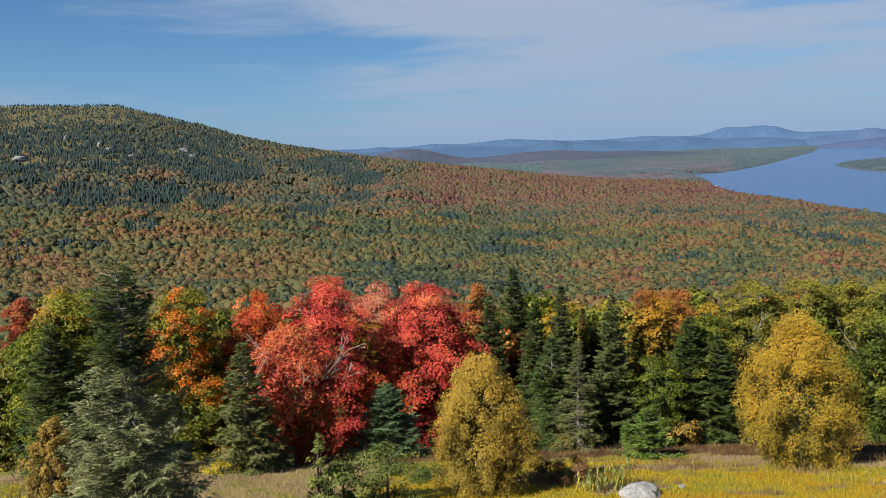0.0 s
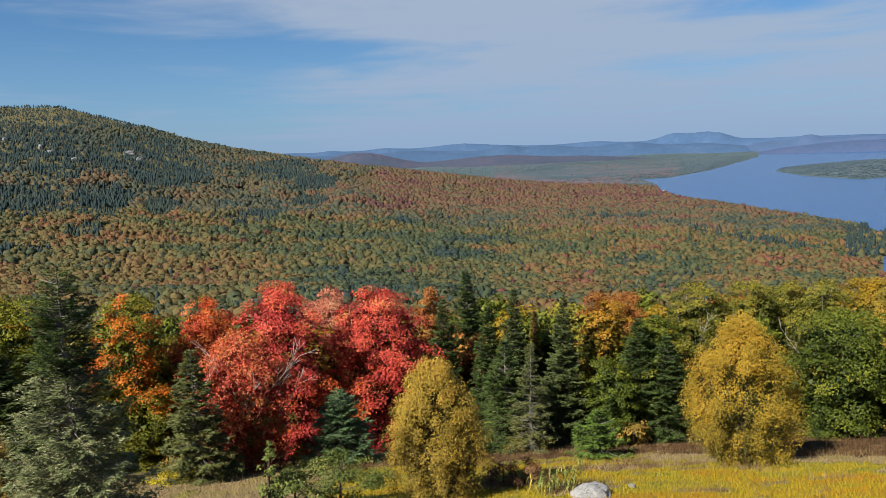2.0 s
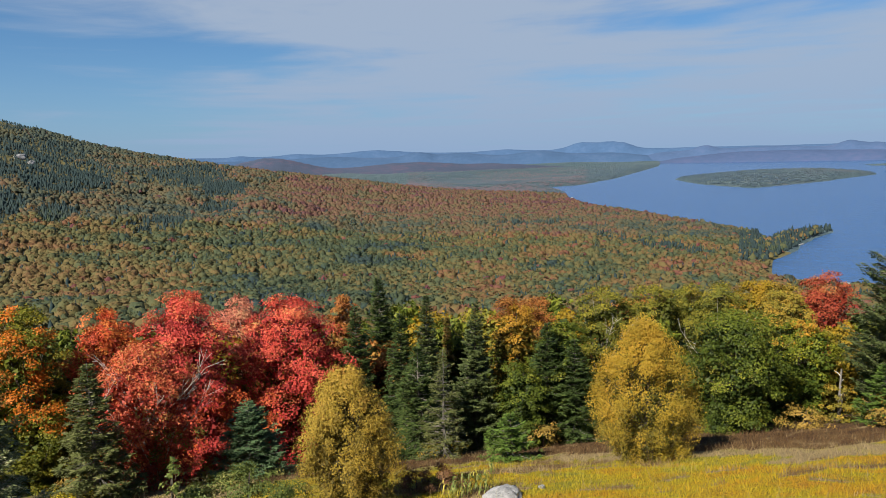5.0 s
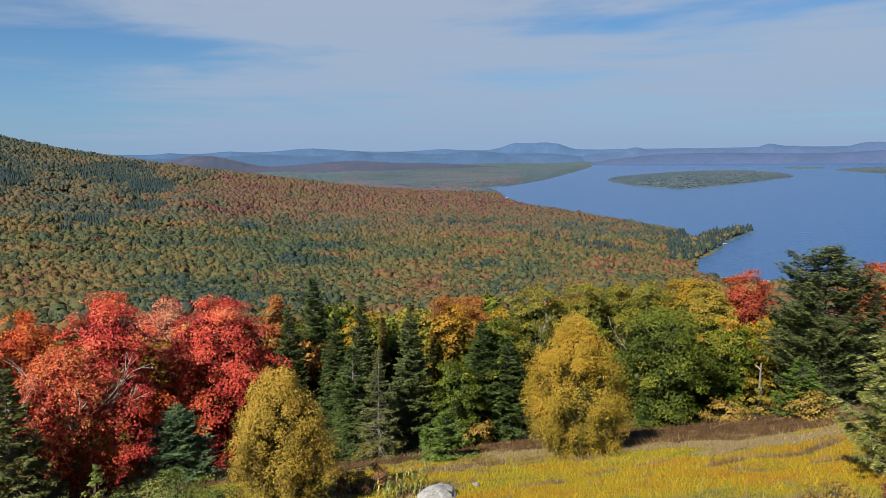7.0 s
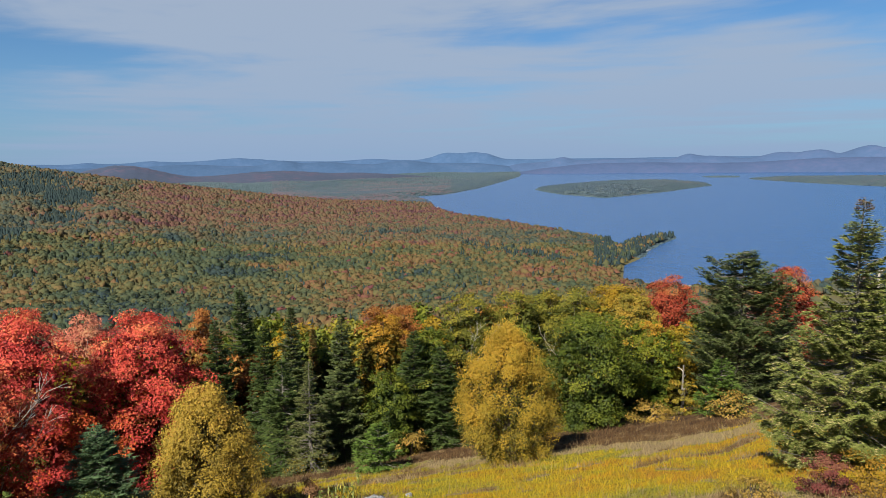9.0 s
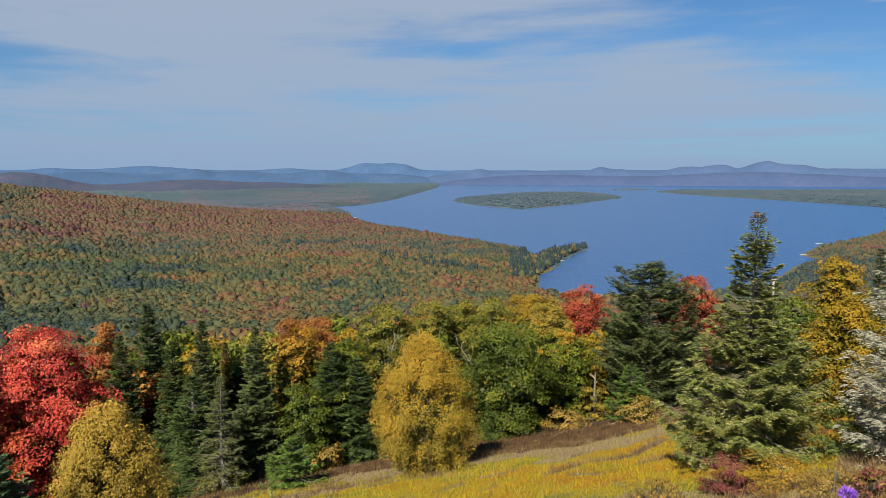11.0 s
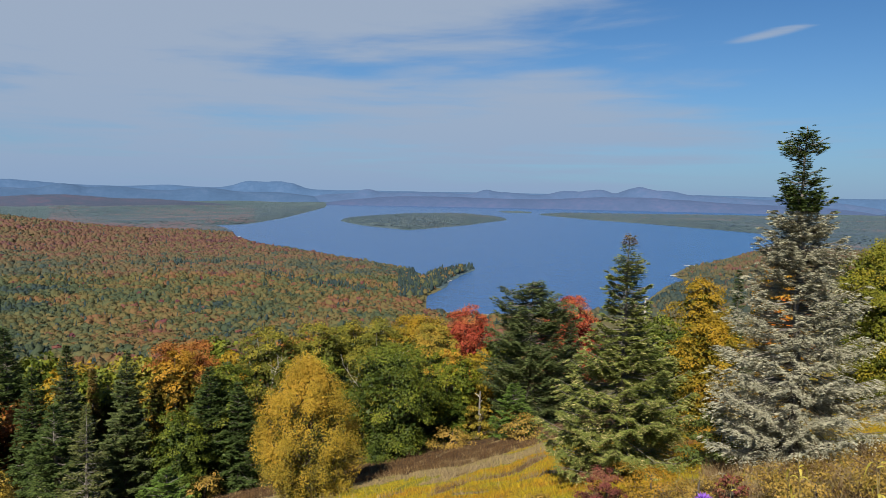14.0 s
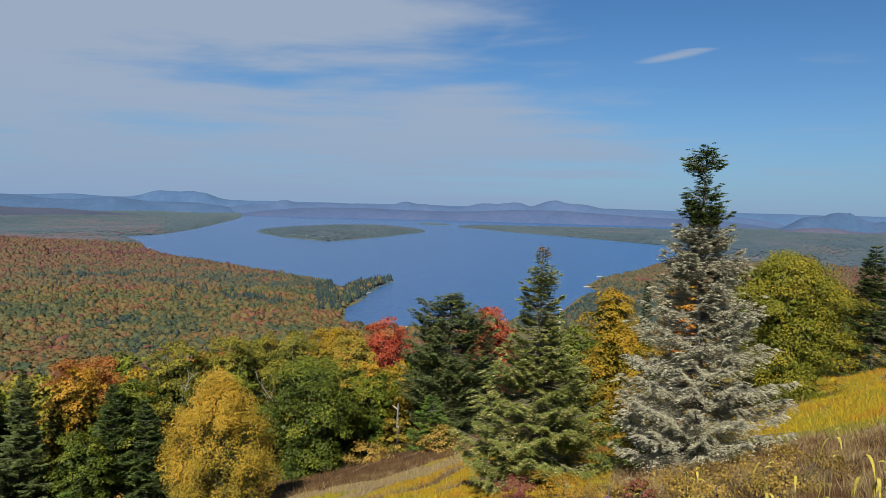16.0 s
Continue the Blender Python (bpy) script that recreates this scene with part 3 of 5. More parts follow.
def grow_leafy(name, x, y, height, half, palette, label, category="maple", leaf=0.13, count=9000, clumps=60, bottom=0.16, bark=bark_dark, bare=0, seed=0, group="", accent=None, flat=0.45, wide=0.55):
    """A broadleaf tree: sprays of leaves carried out to an uneven crown, leaves deep inside it coloured dark as shade.
    """
    g = np.random.default_rng(1000 + seed)
    z0 = float(land(np.array([x]), np.array([y]))[0]) - 0.1
    tree = thing(name, x, y, z0, label, category, group or GROUP)
    birch, low_bush = category == "birch", category == "bush"
    clumps = clumps if birch or low_bush else int(clumps * 2.6)
    if count > 10000 and not birch:
        count, leaf = int(count * 1.3), leaf * 0.84
    lean = g.normal(0, 0.025, 2) * height
    lobes = g.uniform(0, 6.28, 6)

    def envelope(u, turn):
        """Reach of the crown at the height share u towards turn."""
        if birch:
            reach = np.interp(u, (0, 0.08, 0.26, 0.45, 0.64, 0.83, 0.93, 1), (0.45, 0.70, 0.98, 1.0, 0.80, 0.48, 0.24, 0.04))
        else:
            v = np.clip((u - bottom * 0.6) / (1 - bottom * 0.6), 0, 1)
            v = np.where(v < wide, 0.5 * v / wide, 0.5 + 0.5 * (v - wide) / (1 - wide))
            reach = np.sin(np.pi * np.clip(v, 0.0, 1)) ** 0.55
            reach = np.where(v < 0.5, np.maximum(reach, 0.72), reach)
        rough = 0.35 if birch else 1.0
        return half * reach * (1 + rough * (0.13 * np.sin(2 * turn + lobes[0] + 3 * u) + 0.12 * np.sin(4 * turn + lobes[1] + 8 * u) + 0.10 * np.sin(7 * turn + lobes[2] - 13 * u) + 0.07 * np.sin(11 * turn + lobes[3] + 19 * u)))

    t = g.uniform(0, 1, clumps) ** (0.9 if birch else 1.0)
    ang = g.uniform(0, 2 * np.pi, clumps)
    zc = height * (bottom + (0.965 - bottom) * t)
    rad = envelope(zc / height, ang) * np.sqrt(g.uniform(0.16, 1, clumps)) * g.uniform(0.82, 1.0, clumps)
    if not (birch or low_bush):
        hollow = np.sin(4 * ang + lobes[4] + 5 * t) + np.sin(15 * t + lobes[5] + 2 * ang)
        rad = rad * np.where(hollow < -0.75, 0.55, 1.0)
    zc = zc + (g.normal(0, 0.012, clumps)) * height
    centre = np.stack([rad * np.cos(ang) + lean[0] * zc / height, rad * np.sin(ang) + lean[1] * zc / height, zc], -1)
    size = half * g.uniform(0.07, 0.17, clumps) if birch else (half * g.uniform(0.16, 0.30, clumps) if low_bush else half * g.uniform(0.08, 0.19, clumps) + 0.09)
    # trunk and limbs
    paths = []
    stems = 2 if birch else 1
    for s in range(stems):
        top = np.array([lean[0] + g.normal(0, 0.1) * half, lean[1] + g.normal(0, 0.1) * half, height * 0.9])
        foot = np.array([g.normal(0, 0.12) * s, g.normal(0, 0.12) * s, 0.0])
        trunk = limb_path(foot, top, g.normal(0, 0.04, 3) * height * np.array([1, 1, 0]), 9)
        paths.append((trunk, np.linspace(0.014 * height + 0.03, 0.012, 9)))
    bole = part("trunk", mesh_of("trunk", *tubes(paths, 7), bark, smooth=True), tree)
    limbs = []
    for k in range(0, clumps, 3 if birch or low_bush else 5):
        low = max(0.08, min(0.8, centre[k, 2] / height - 0.16 - 0.1 * g.random()))
        base = trunk[int(low * 8)]
        limbs.append((limb_path(base, centre[k], np.array([0, 0, -0.1 * half]), 6), np.linspace(0.004 * height, 0.006, 6)))
    for k in range(bare):
        # pale bare limbs, fanning upwards and forking
        low = g.uniform(0.3, 0.72)
        turn = -math.pi / 2 + g.normal(0, 1.1)
        d = unit(np.array([math.cos(turn), math.sin(turn), g.uniform(0.9, 2.4)]))
        start = trunk[int(low * 8)] + np.array([math.cos(turn), math.sin(turn), 0.2]) * half * 0.45
        tip = start + d * half * g.uniform(0.7, 1.2)
        path = limb_path(start, tip, g.normal(0, 0.1, 3) * half, 6)
        limbs.append((path, np.linspace(0.026, 0.008, 6)))
        for q in range(9):
            s0 = path[g.integers(1, 6)]
            s1 = s0 + unit(d + g.normal(0, 0.42, 3)) * half * g.uniform(0.2, 0.42)
            limbs.append((limb_path(s0, s1, g.normal(0, 0.02, 3), 4), np.linspace(0.012, 0.006, 4)))
            limbs.append((limb_path((s0 + s1) / 2, (s0 + s1) / 2 + unit(d + g.normal(0, 0.6, 3)) * half * 0.2, np.zeros(3), 3), np.linspace(0.008, 0.005, 3)))
    part("branchwork", mesh_of("branchwork", *tubes(limbs, 3), bark_pale if bare else bark, smooth=True), bole, kind="stuff")
    # leaves
    weight = size**2 / np.sum(size**2)
    own = g.choice(clumps, count, p=weight)
    d = unit(g.normal(0, 1, (count, 3)))
    shell = g.uniform(0.1, 1, (count, 1)) ** 0.5 * np.array([1.0, 1.0, flat])
    at = centre[own] + d * shell * size[own][:, None]
    out = unit(centre * np.array([1, 1, 0]) + 1e-6)[own]
    if not (birch or low_bush):
        at[:, 2] -= 0.35 * size[own] * np.sum(d * out, 1) * shell[:, 0]
    stray = g.random(count) < (0.08 if birch else 0.04)
    at[stray] += g.normal(0, 0.06, (stray.sum(), 3)) * half
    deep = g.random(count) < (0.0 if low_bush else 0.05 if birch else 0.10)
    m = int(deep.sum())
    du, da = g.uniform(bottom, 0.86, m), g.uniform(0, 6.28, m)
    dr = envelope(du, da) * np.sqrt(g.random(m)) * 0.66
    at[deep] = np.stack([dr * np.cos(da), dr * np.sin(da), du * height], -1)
    at[:, 2] = np.maximum(at[:, 2], 0.05 if low_bush else 0.15)
    facing = unit(out * 0.5 + d * 0.35 + g.normal(0, 0.42, (count, 3)) + np.array([0, 0, 0.75]))
    along = np.cross(facing, g.normal(0, 1, (count, 3)))
    along[:, 2] -= 0.35
    length = leaf * g.uniform(0.65, 1.3, count) * np.where(deep, 2.4, 1.0)
    v, f = leaves(at, along, facing, length, length * g.uniform(0.75, 1.05, count))
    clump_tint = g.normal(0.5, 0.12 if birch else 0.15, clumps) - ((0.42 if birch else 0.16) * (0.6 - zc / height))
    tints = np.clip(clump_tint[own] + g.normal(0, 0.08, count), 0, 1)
    # Inner leaves take the palette's dark end, painting the shade inside the crown.
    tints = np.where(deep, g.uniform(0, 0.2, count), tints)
    if accent:
        marked = np.argsort(np.abs(centre[:, 2] / height - accent[1]) + 0.35 * (centre[:, 1] > 0) + g.random(clumps) * 0.3)[: int(accent[2] * 2.6)]
        apart = np.isin(own, marked) & ~deep
        each = v.reshape(-1, 3, 3)
        first, second = each[~apart].reshape(-1, 3), each[apart].reshape(-1, 3)
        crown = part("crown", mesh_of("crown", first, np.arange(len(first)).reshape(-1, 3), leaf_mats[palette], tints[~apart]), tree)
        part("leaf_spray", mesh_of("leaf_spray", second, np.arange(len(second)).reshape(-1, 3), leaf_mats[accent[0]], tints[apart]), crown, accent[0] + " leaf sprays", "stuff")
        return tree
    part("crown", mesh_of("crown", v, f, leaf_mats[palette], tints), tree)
    return tree


def grow_conifer(name, x, y, height, half, palette, label, category="spruce", bottom=0.03, droop=0.25, grey=0.25, spacing=0.17, thick=0.75, twig=0.16, sprigs=3, profile=None, power=0.85, seed=0, layers=False, group="", tiers=False, leader=None, slim=0.4):
    g = np.random.default_rng(5000 + seed)
    z0 = float(land(np.array([x]), np.array([y]))[0]) - 0.1
    tree = thing(name, x, y, z0, label, category, group or GROUP)
    n = 12
    hs = np.linspace(0, height, n)
    wob = np.cumsum(g.normal(0, 0.012, (n, 2)), 0) * height * 0.2
    wob -= wob[0]
    core = np.column_stack([wob, hs])
    bole = part("trunk", mesh_of("trunk", *tubes([(core, np.linspace(0.013 * height + 0.02, 0.008, n))], 7), bark_grey if grey > 0.3 else bark_dark, smooth=True), tree)
    at_z = lambda z: np.array([np.interp(z, hs, core[:, 0]), np.interp(z, hs, core[:, 1]), z])
    v_all, f_all, t_all, base, wood = [], [], [], 0, []
    z = height * bottom
    while z < height * 0.985:
        u = z / height
        reach = half * (1 - u) ** power + 0.05
        if layers:
            reach = half * (0.35 + 0.75 * math.sin(math.pi * min(1, u * 1.02)) ** 0.7) * (1.0 if u < 0.9 else 0.55)
        if profile:
            reach = half * float(np.interp(u, profile[0], profile[1]))
        crowded = leader and grey > 0.6 and u > 0.6
        boughs = int(g.integers(6, 9)) + (4 if tiers else 0) + (4 if crowded else 0)
        for b in range(boughs):
            a = g.uniform(0, 2 * np.pi)
            long = reach * (g.uniform(0.5, 1.25) if grey > 0.6 else g.uniform(0.62, 1.15))
            if long < 0.06:
                continue
            rise = (0.45 * u - droop * (1 - u)) * (0.25 if layers else 1.0) + g.normal(0, 0.08)
            d = np.array([math.cos(a), math.sin(a), rise])
            start = at_z(min(height, z + g.normal(0, 0.02 if tiers else 0.05)))
            tip = start + d * long
            tip[2] += 0.10 * long
            m = max(3, int(long / 0.10 * thick))
            s = np.sort(g.uniform(0.1 if grey < 0.3 else 0.18, 1.0, m))
            line = start + (tip - start) * s[:, None]
            line[:, 2] -= 0.16 * long * np.sin(np.pi * s)
            # side shoots off the bough, each set with short sprigs
            k = 2 if long < 0.4 else 4
            side = np.array([-math.sin(a), math.cos(a), 0.0])
            foot = np.repeat(line, k, 0)
            sign = np.tile([1, -1] * (k // 2), m)[:, None] * g.uniform(0.35, 1.0, (m * k, 1))
            shoot = unit(d * 0.8 + side * sign + np.array([0, 0, 1]) * g.normal(0.0, 0.07, (m * k, 1)))
            span = (0.05 + 0.30 * long * (1 - np.repeat(s, k)) + 0.10 * min(long, 1.0)) * g.uniform(0.6, 1.25, m * k)
            q = max(2, int(sprigs))
            along = np.tile(np.linspace(0.12, 1.0, q), m * k)[:, None]
            at = np.repeat(foot, q, 0) + np.repeat(shoot * span[:, None], q, 0) * along
            at[:, 2] -= 0.25 * np.repeat(span, q) * along[:, 0] ** 2
            across = np.cross(np.repeat(shoot, q, 0), np.array([0, 0, 1.0])) * np.where(np.arange(len(at)) % 2, 1, -1)[:, None]
            direction = np.repeat(shoot, q, 0) * 0.9 + across * g.uniform(0.2, 0.9, (len(at), 1)) + g.normal(0, 0.12, at.shape)
            long3 = twig * g.uniform(0.6, 1.35, len(at)) * min(1.0, 0.5 + long)
            v, f = leaves(at, direction, np.array([0, 0, 1.0]) + g.normal(0, 0.5 if grey > 0.6 else 0.35, at.shape), long3, long3 * slim)
            along_bough = np.repeat(np.repeat(s, k), q)
            dead = grey * (1.15 - u) * (1.4 - along_bough)
            tone = np.clip(g.normal(0.36, 0.11, len(at)) + np.where(np.repeat(g.random(m * k), q) < dead, g.uniform(0.2, 0.5, len(at)), 0) + 0.14 * along_bough + 0.1 * (along[:, 0] - 0.5), 0, 1)
            v_all.append(v), f_all.append(f + base), t_all.append(tone)
            base += len(v)
            if long > 0.35:
                wood.append((np.vstack([start, line[m // 2], line[-1]]), np.array([0.012 + 0.006 * long, 0.009, 0.004])))
        z += spacing * g.uniform(0.6, 1.3) * (1 - 0.45 * u)
    part("branchwork", mesh_of("branchwork", *tubes(wood, 3), bark_grey), bole, kind="stuff")
    v, t = np.concatenate(v_all).reshape(-1, 3, 3), np.concatenate(t_all)
    high = v[:, 0, 2] > height * (leader[1] if leader else 2)
    needles = part("foliage", mesh_of("foliage", v[~high].reshape(-1, 3), np.arange(3 * (~high).sum()).reshape(-1, 3), needle_mats[palette], t[~high]), tree)
    if leader:
        part("leader", mesh_of("leader", v[high].reshape(-1, 3), np.arange(3 * high.sum()).reshape(-1, 3), needle_mats[leader[0]], t[high]), needles, "rusty cone-laden top" if leader[0] == "rust" else "dark green needled top" if leader[0] == "dark" else "green needled top")
    return tree


grow_conifer("spruce_tree", -7.08, 15.44, 6.35, 1.77, "lichen", "tall spruce hung with grey lichen", grey=0.45, thick=1.25, twig=0.08, sprigs=4, spacing=0.12, profile=((0, .1, .3, .5, .7, .85, .95, 1), (.86, .96, .80, .58, .40, .30, .19, .04)), leader=("dark", 0.64), seed=0)
grow_leafy("birch_tree", -10.5, 18.2, 2.9, 0.9, "brown", "small brownish birch thinning its leaves beside the spruce", "birch", leaf=0.045, count=20000, clumps=200, bottom=0.02, flat=1.3, seed=1)
grow_leafy("maple_tree", -18.8, 35.3, 9.4, 3.2, "lime", "yellow-green maple turning gold", count=32794, accent=('gold', 0.9, 6), bottom=0.04, leaf=0.115, clumps=110, seed=2)
grow_conifer("spruce_tree", -16.2, 28.7, 6.7, 2.1, "dark", "dark green spruce in the tree line", grey=0.1, tiers=True, spacing=0.26, seed=3)
grow_leafy("maple_tree", -18.6, 32.4, 7.0, 2.3, "lime", "olive-green broadleaf tree at the meadow edge", count=13746, bottom=0.04, leaf=0.114, clumps=110, seed=4)
grow_leafy("maple_tree", -26.6, 44.7, 10.5, 1.8, "red", "bright red maple among green trees", count=21143, bottom=0.04, leaf=0.115, clumps=110, seed=5)
grow_leafy("maple_tree", -13.3, 35.6, 9.3, 2.6, "yellowgreen", "yellow-green maple with bright orange sprays", count=27885, accent=('orange', 0.64, 26), bottom=0.04, leaf=0.114, clumps=110, seed=6)
grow_conifer("spruce_tree", -8.0, 27.7, 5.5, 1.6, "olive", "olive-green spruce with lichened twigs", grey=0.4, seed=7)
grow_leafy("maple_tree", -10.3, 38.7, 9.5, 2.4, "redorange", "red-orange maple in full autumn colour", count=21641, bottom=0.04, leaf=0.115, clumps=110, seed=8)
grow_leafy("maple_tree", -6.2, 36.5, 9.4, 3.1, "crimson", "tall crimson maple in full autumn colour", count=30954, accent=('redorange', 0.35, 10), bottom=0.04, leaf=0.111, clumps=110, seed=9)
grow_leafy("maple_tree", -6.5, 30.3, 6.4, 2.3, "redpale", "red maple with pale bare twigs showing", count=22984, bare=8, accent=('olive', 0.3, 12), bottom=0.04, leaf=0.093, clumps=150, seed=10)
grow_leafy("maple_tree", -1.0, 39.0, 9.4, 3.5, "crimson", "tall crimson maple in full autumn colour", count=34014, accent=('redorange', 0.35, 10), bottom=0.04, leaf=0.115, clumps=110, seed=11)
grow_leafy("maple_tree", -4.2, 43.8, 10.4, 2.8, "pink", "pinkish-red maple half bare of leaves", count=26211, bare=4, bottom=0.04, leaf=0.115, clumps=110, seed=12)
grow_leafy("maple_tree", 1.9, 44.0, 10.3, 1.5, "rust", "rust-orange maple behind the front trees", count=17607, accent=('olive', 0.3, 10), bottom=0.04, leaf=0.115, clumps=110, seed=13)
grow_conifer("spruce_tree", -2.8, 31.1, 3.6, 2.0, "blue", "small dark blue-green spruce under red maples", grey=0.1, tiers=True, spacing=0.26, seed=14)
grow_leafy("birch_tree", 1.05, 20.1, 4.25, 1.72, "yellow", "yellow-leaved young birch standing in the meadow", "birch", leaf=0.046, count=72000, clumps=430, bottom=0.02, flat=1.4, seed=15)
grow_conifer("spruce_tree", 4.0, 40.8, 10.6, 2.1, "dark", "dark green spruce in the tree line", grey=0.1, tiers=True, spacing=0.26, seed=16)
grow_conifer("spruce_tree", 2.4, 37.9, 8.4, 1.7, "dark", "dark green spruce in the tree line", grey=0.1, tiers=True, spacing=0.26, seed=17)
grow_conifer("spruce_tree", 4.6, 36.7, 7.9, 1.4, "dark", "dark green spruce in the tree line", grey=0.1, tiers=True, spacing=0.26, seed=18)
grow_conifer("spruce_tree", 5.9, 36.5, 8.8, 1.5, "mid", "slender green fir in the tree line", grey=0.1, tiers=True, spacing=0.26, seed=19)
grow_conifer("spruce_tree", 4.9, 32.6, 5.7, 1.8, "dark", "olive-green spruce with lichened twigs", grey=0.4, seed=20)
grow_conifer("spruce_tree", 7.4, 38.3, 7.7, 0.8, "rust", "thin dying spruce with rusty needles", grey=0.1, seed=21)
grow_conifer("spruce_tree", 8.2, 35.1, 8.0, 1.5, "mid", "slender green fir in the tree line", grey=0.1, tiers=True, spacing=0.26, seed=22)
grow_leafy("maple_tree", 10.8, 36.5, 7.9, 1.7, "gold", "orange-yellow maple between dark conifers", count=17713, accent=('green', 0.3, 44), bottom=0.04, leaf=0.114, clumps=110, seed=23)
grow_leafy("maple_tree", 15.2, 45.7, 9.7, 2.8, "rust", "rust-orange maple behind the front trees", count=26078, accent=('olive', 0.3, 10), bottom=0.04, leaf=0.115, clumps=110, seed=24)
grow_conifer("spruce_tree", 8.0, 27.8, 2.1, 1.4, "young", "young bright green fir at the meadow edge", grey=0.1, tiers=True, spacing=0.26, seed=25)
grow_conifer("spruce_tree", 11.4, 33.1, 6.3, 1.7, "dark", "dark green spruce in the tree line", grey=0.1, tiers=True, spacing=0.26, seed=26)
grow_leafy("maple_tree", 12.6, 34.0, 6.6, 1.9, "green", "green broadleaf tree with dark shaded hollows", count=12491, bottom=0.04, leaf=0.115, clumps=110, seed=27)
grow_conifer("spruce_tree", 12.7, 32.6, 5.4, 1.6, "dark", "dark green spruce in the tree line", grey=0.1, tiers=True, spacing=0.26, seed=28)
grow_leafy("maple_tree", 16.5, 37.5, 8.8, 2.2, "olive", "olive-green broadleaf tree at the meadow edge", count=21678, bottom=0.04, leaf=0.115, clumps=110, bare=7, seed=29)
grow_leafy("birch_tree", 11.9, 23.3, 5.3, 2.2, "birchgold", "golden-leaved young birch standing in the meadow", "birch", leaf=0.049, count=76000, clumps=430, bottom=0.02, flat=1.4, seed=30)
grow_leafy("maple_tree", 20.2, 39.1, 8.9, 2.3, "olive", "olive-green broadleaf tree at the meadow edge", count=22663, bottom=0.04, leaf=0.115, clumps=110, seed=31)
grow_leafy("maple_tree", 22.9, 39.9, 8.9, 2.4, "olive", "olive-green broadleaf tree at the meadow edge", count=23849, bottom=0.04, leaf=0.115, clumps=110, seed=32)
grow_leafy("maple_tree", 19.8, 30.1, 6.3, 2.7, "green", "green broadleaf tree with dark shaded hollows", count=20630, bottom=0.04, leaf=0.108, clumps=110, seed=33)
grow_leafy("maple_tree", 27.2, 38.4, 8.7, 2.9, "goldtop", "yellow maple crown behind green trees", count=27873, accent=('olive', 0.3, 15), bottom=0.04, leaf=0.115, clumps=110, seed=34)
grow_leafy("maple_tree", 25.2, 32.4, 5.6, 2.0, "lime", "yellow-green maple turning gold", count=12150, accent=('gold', 0.9, 6), bottom=0.04, leaf=0.115, clumps=110, seed=35)
grow_leafy("maple_tree", 31.6, 38.7, 8.9, 2.9, "red", "bright red maple among green trees", count=23801, bottom=0.04, leaf=0.115, clumps=110, seed=36)
grow_conifer("pine_tree", 27.9, 28.7, 8.5, 2.6, "mid", "broad dark pine with layered boughs and flat top", "pine", droop=0.0, grey=0.1, spacing=0.42, thick=1.1, twig=0.17, tiers=True, seed=37, layers=True)
grow_conifer("spruce_tree", 23.9, 25.5, 2.8, 1.3, "young", "young bright green fir at the meadow edge", grey=0.1, tiers=True, spacing=0.26, seed=38)
grow_leafy("maple_tree", 36.9, 34.0, 8.3, 2.7, "red", "bright red maple among green trees", count=20065, bottom=0.04, leaf=0.115, clumps=110, seed=39)
grow_conifer("spruce_tree", 32.4, 29.9, 6.1, 1.6, "dark", "dark green spruce in the tree line", grey=0.1, tiers=True, spacing=0.26, seed=40)
grow_conifer("spruce_tree", 14.1, 11.0, 6.0, 1.9, "lichengreen", "broad green spruce with lichened boughs, standing in the meadow", grey=0.35, profile=((0, .05, .15, .3, .45, .55, .65, .8, .9, 1), (.75, .95, 1, .85, .62, .42, .25, .27, .15, .03)), droop=0.18, leader=("rust", 0.955), thick=1.6, twig=0.078, sprigs=7, spacing=0.14, slim=0.38, seed=41)
grow_conifer("spruce_tree", 15.2, 7.4, 7.1, 1.8, "grey", "grey lichen-covered dying spruce with a tufted green top", grey=0.9, profile=((0, .05, .2, .4, .55, .68, .75, .80, .845, .87, .905, .915, .95, .985, 1), (.6, .85, 1, .72, .50, .34, .26, .23, .18, .08, .08, .26, .17, .06, .02)), thick=1.5, spacing=0.135, droop=0.16, twig=0.066, sprigs=8, slim=0.36, leader=("dark", 0.75), seed=42)
grow_leafy("maple_tree", 35.4, 22.9, 6.9, 1.8, "goldtop", "yellow maple crown behind green trees", count=14084, accent=('olive', 0.3, 15), bottom=0.04, leaf=0.115, clumps=110, seed=43)
grow_leafy("maple_tree", 25.0, 9.5, 5.2, 2.5, "yellowgreen", "yellow-green maple turning gold", count=46000, bottom=0.04, leaf=0.070, clumps=150, seed=44)
grow_conifer("spruce_tree", 33.0, 9.1, 5.3, 1.7, "dark", "dark green spruce in the tree line", grey=0.1, tiers=True, spacing=0.26, seed=45)
grow_conifer("spruce_tree", 38.1, 22.5, 7.0, 0.8, "dark", "dark green spruce in the tree line", grey=0.1, tiers=True, spacing=0.26, seed=46)
grow_leafy("maple_tree", 26.9, 19.4, 4.8, 2.2, "green", "green broadleaf tree with dark shaded hollows", count=14491, bottom=0.04, leaf=0.100, clumps=150, seed=47)
grow_leafy("maple_tree", 26.4, 16.7, 4.2, 1.7, "goldtop", "olive-gold maple with yellow lower sprays", count=17000, accent=('gold', 0.3, 12), bottom=0.04, leaf=0.094, clumps=150, seed=48)
grow_leafy("maple_tree", 40.0, 21.0, 6.9, 2.4, "gold", "golden-yellow maple with orange sprays", count=18173, accent=('orange', 0.55, 12), bottom=0.04, leaf=0.115, clumps=110, seed=49)
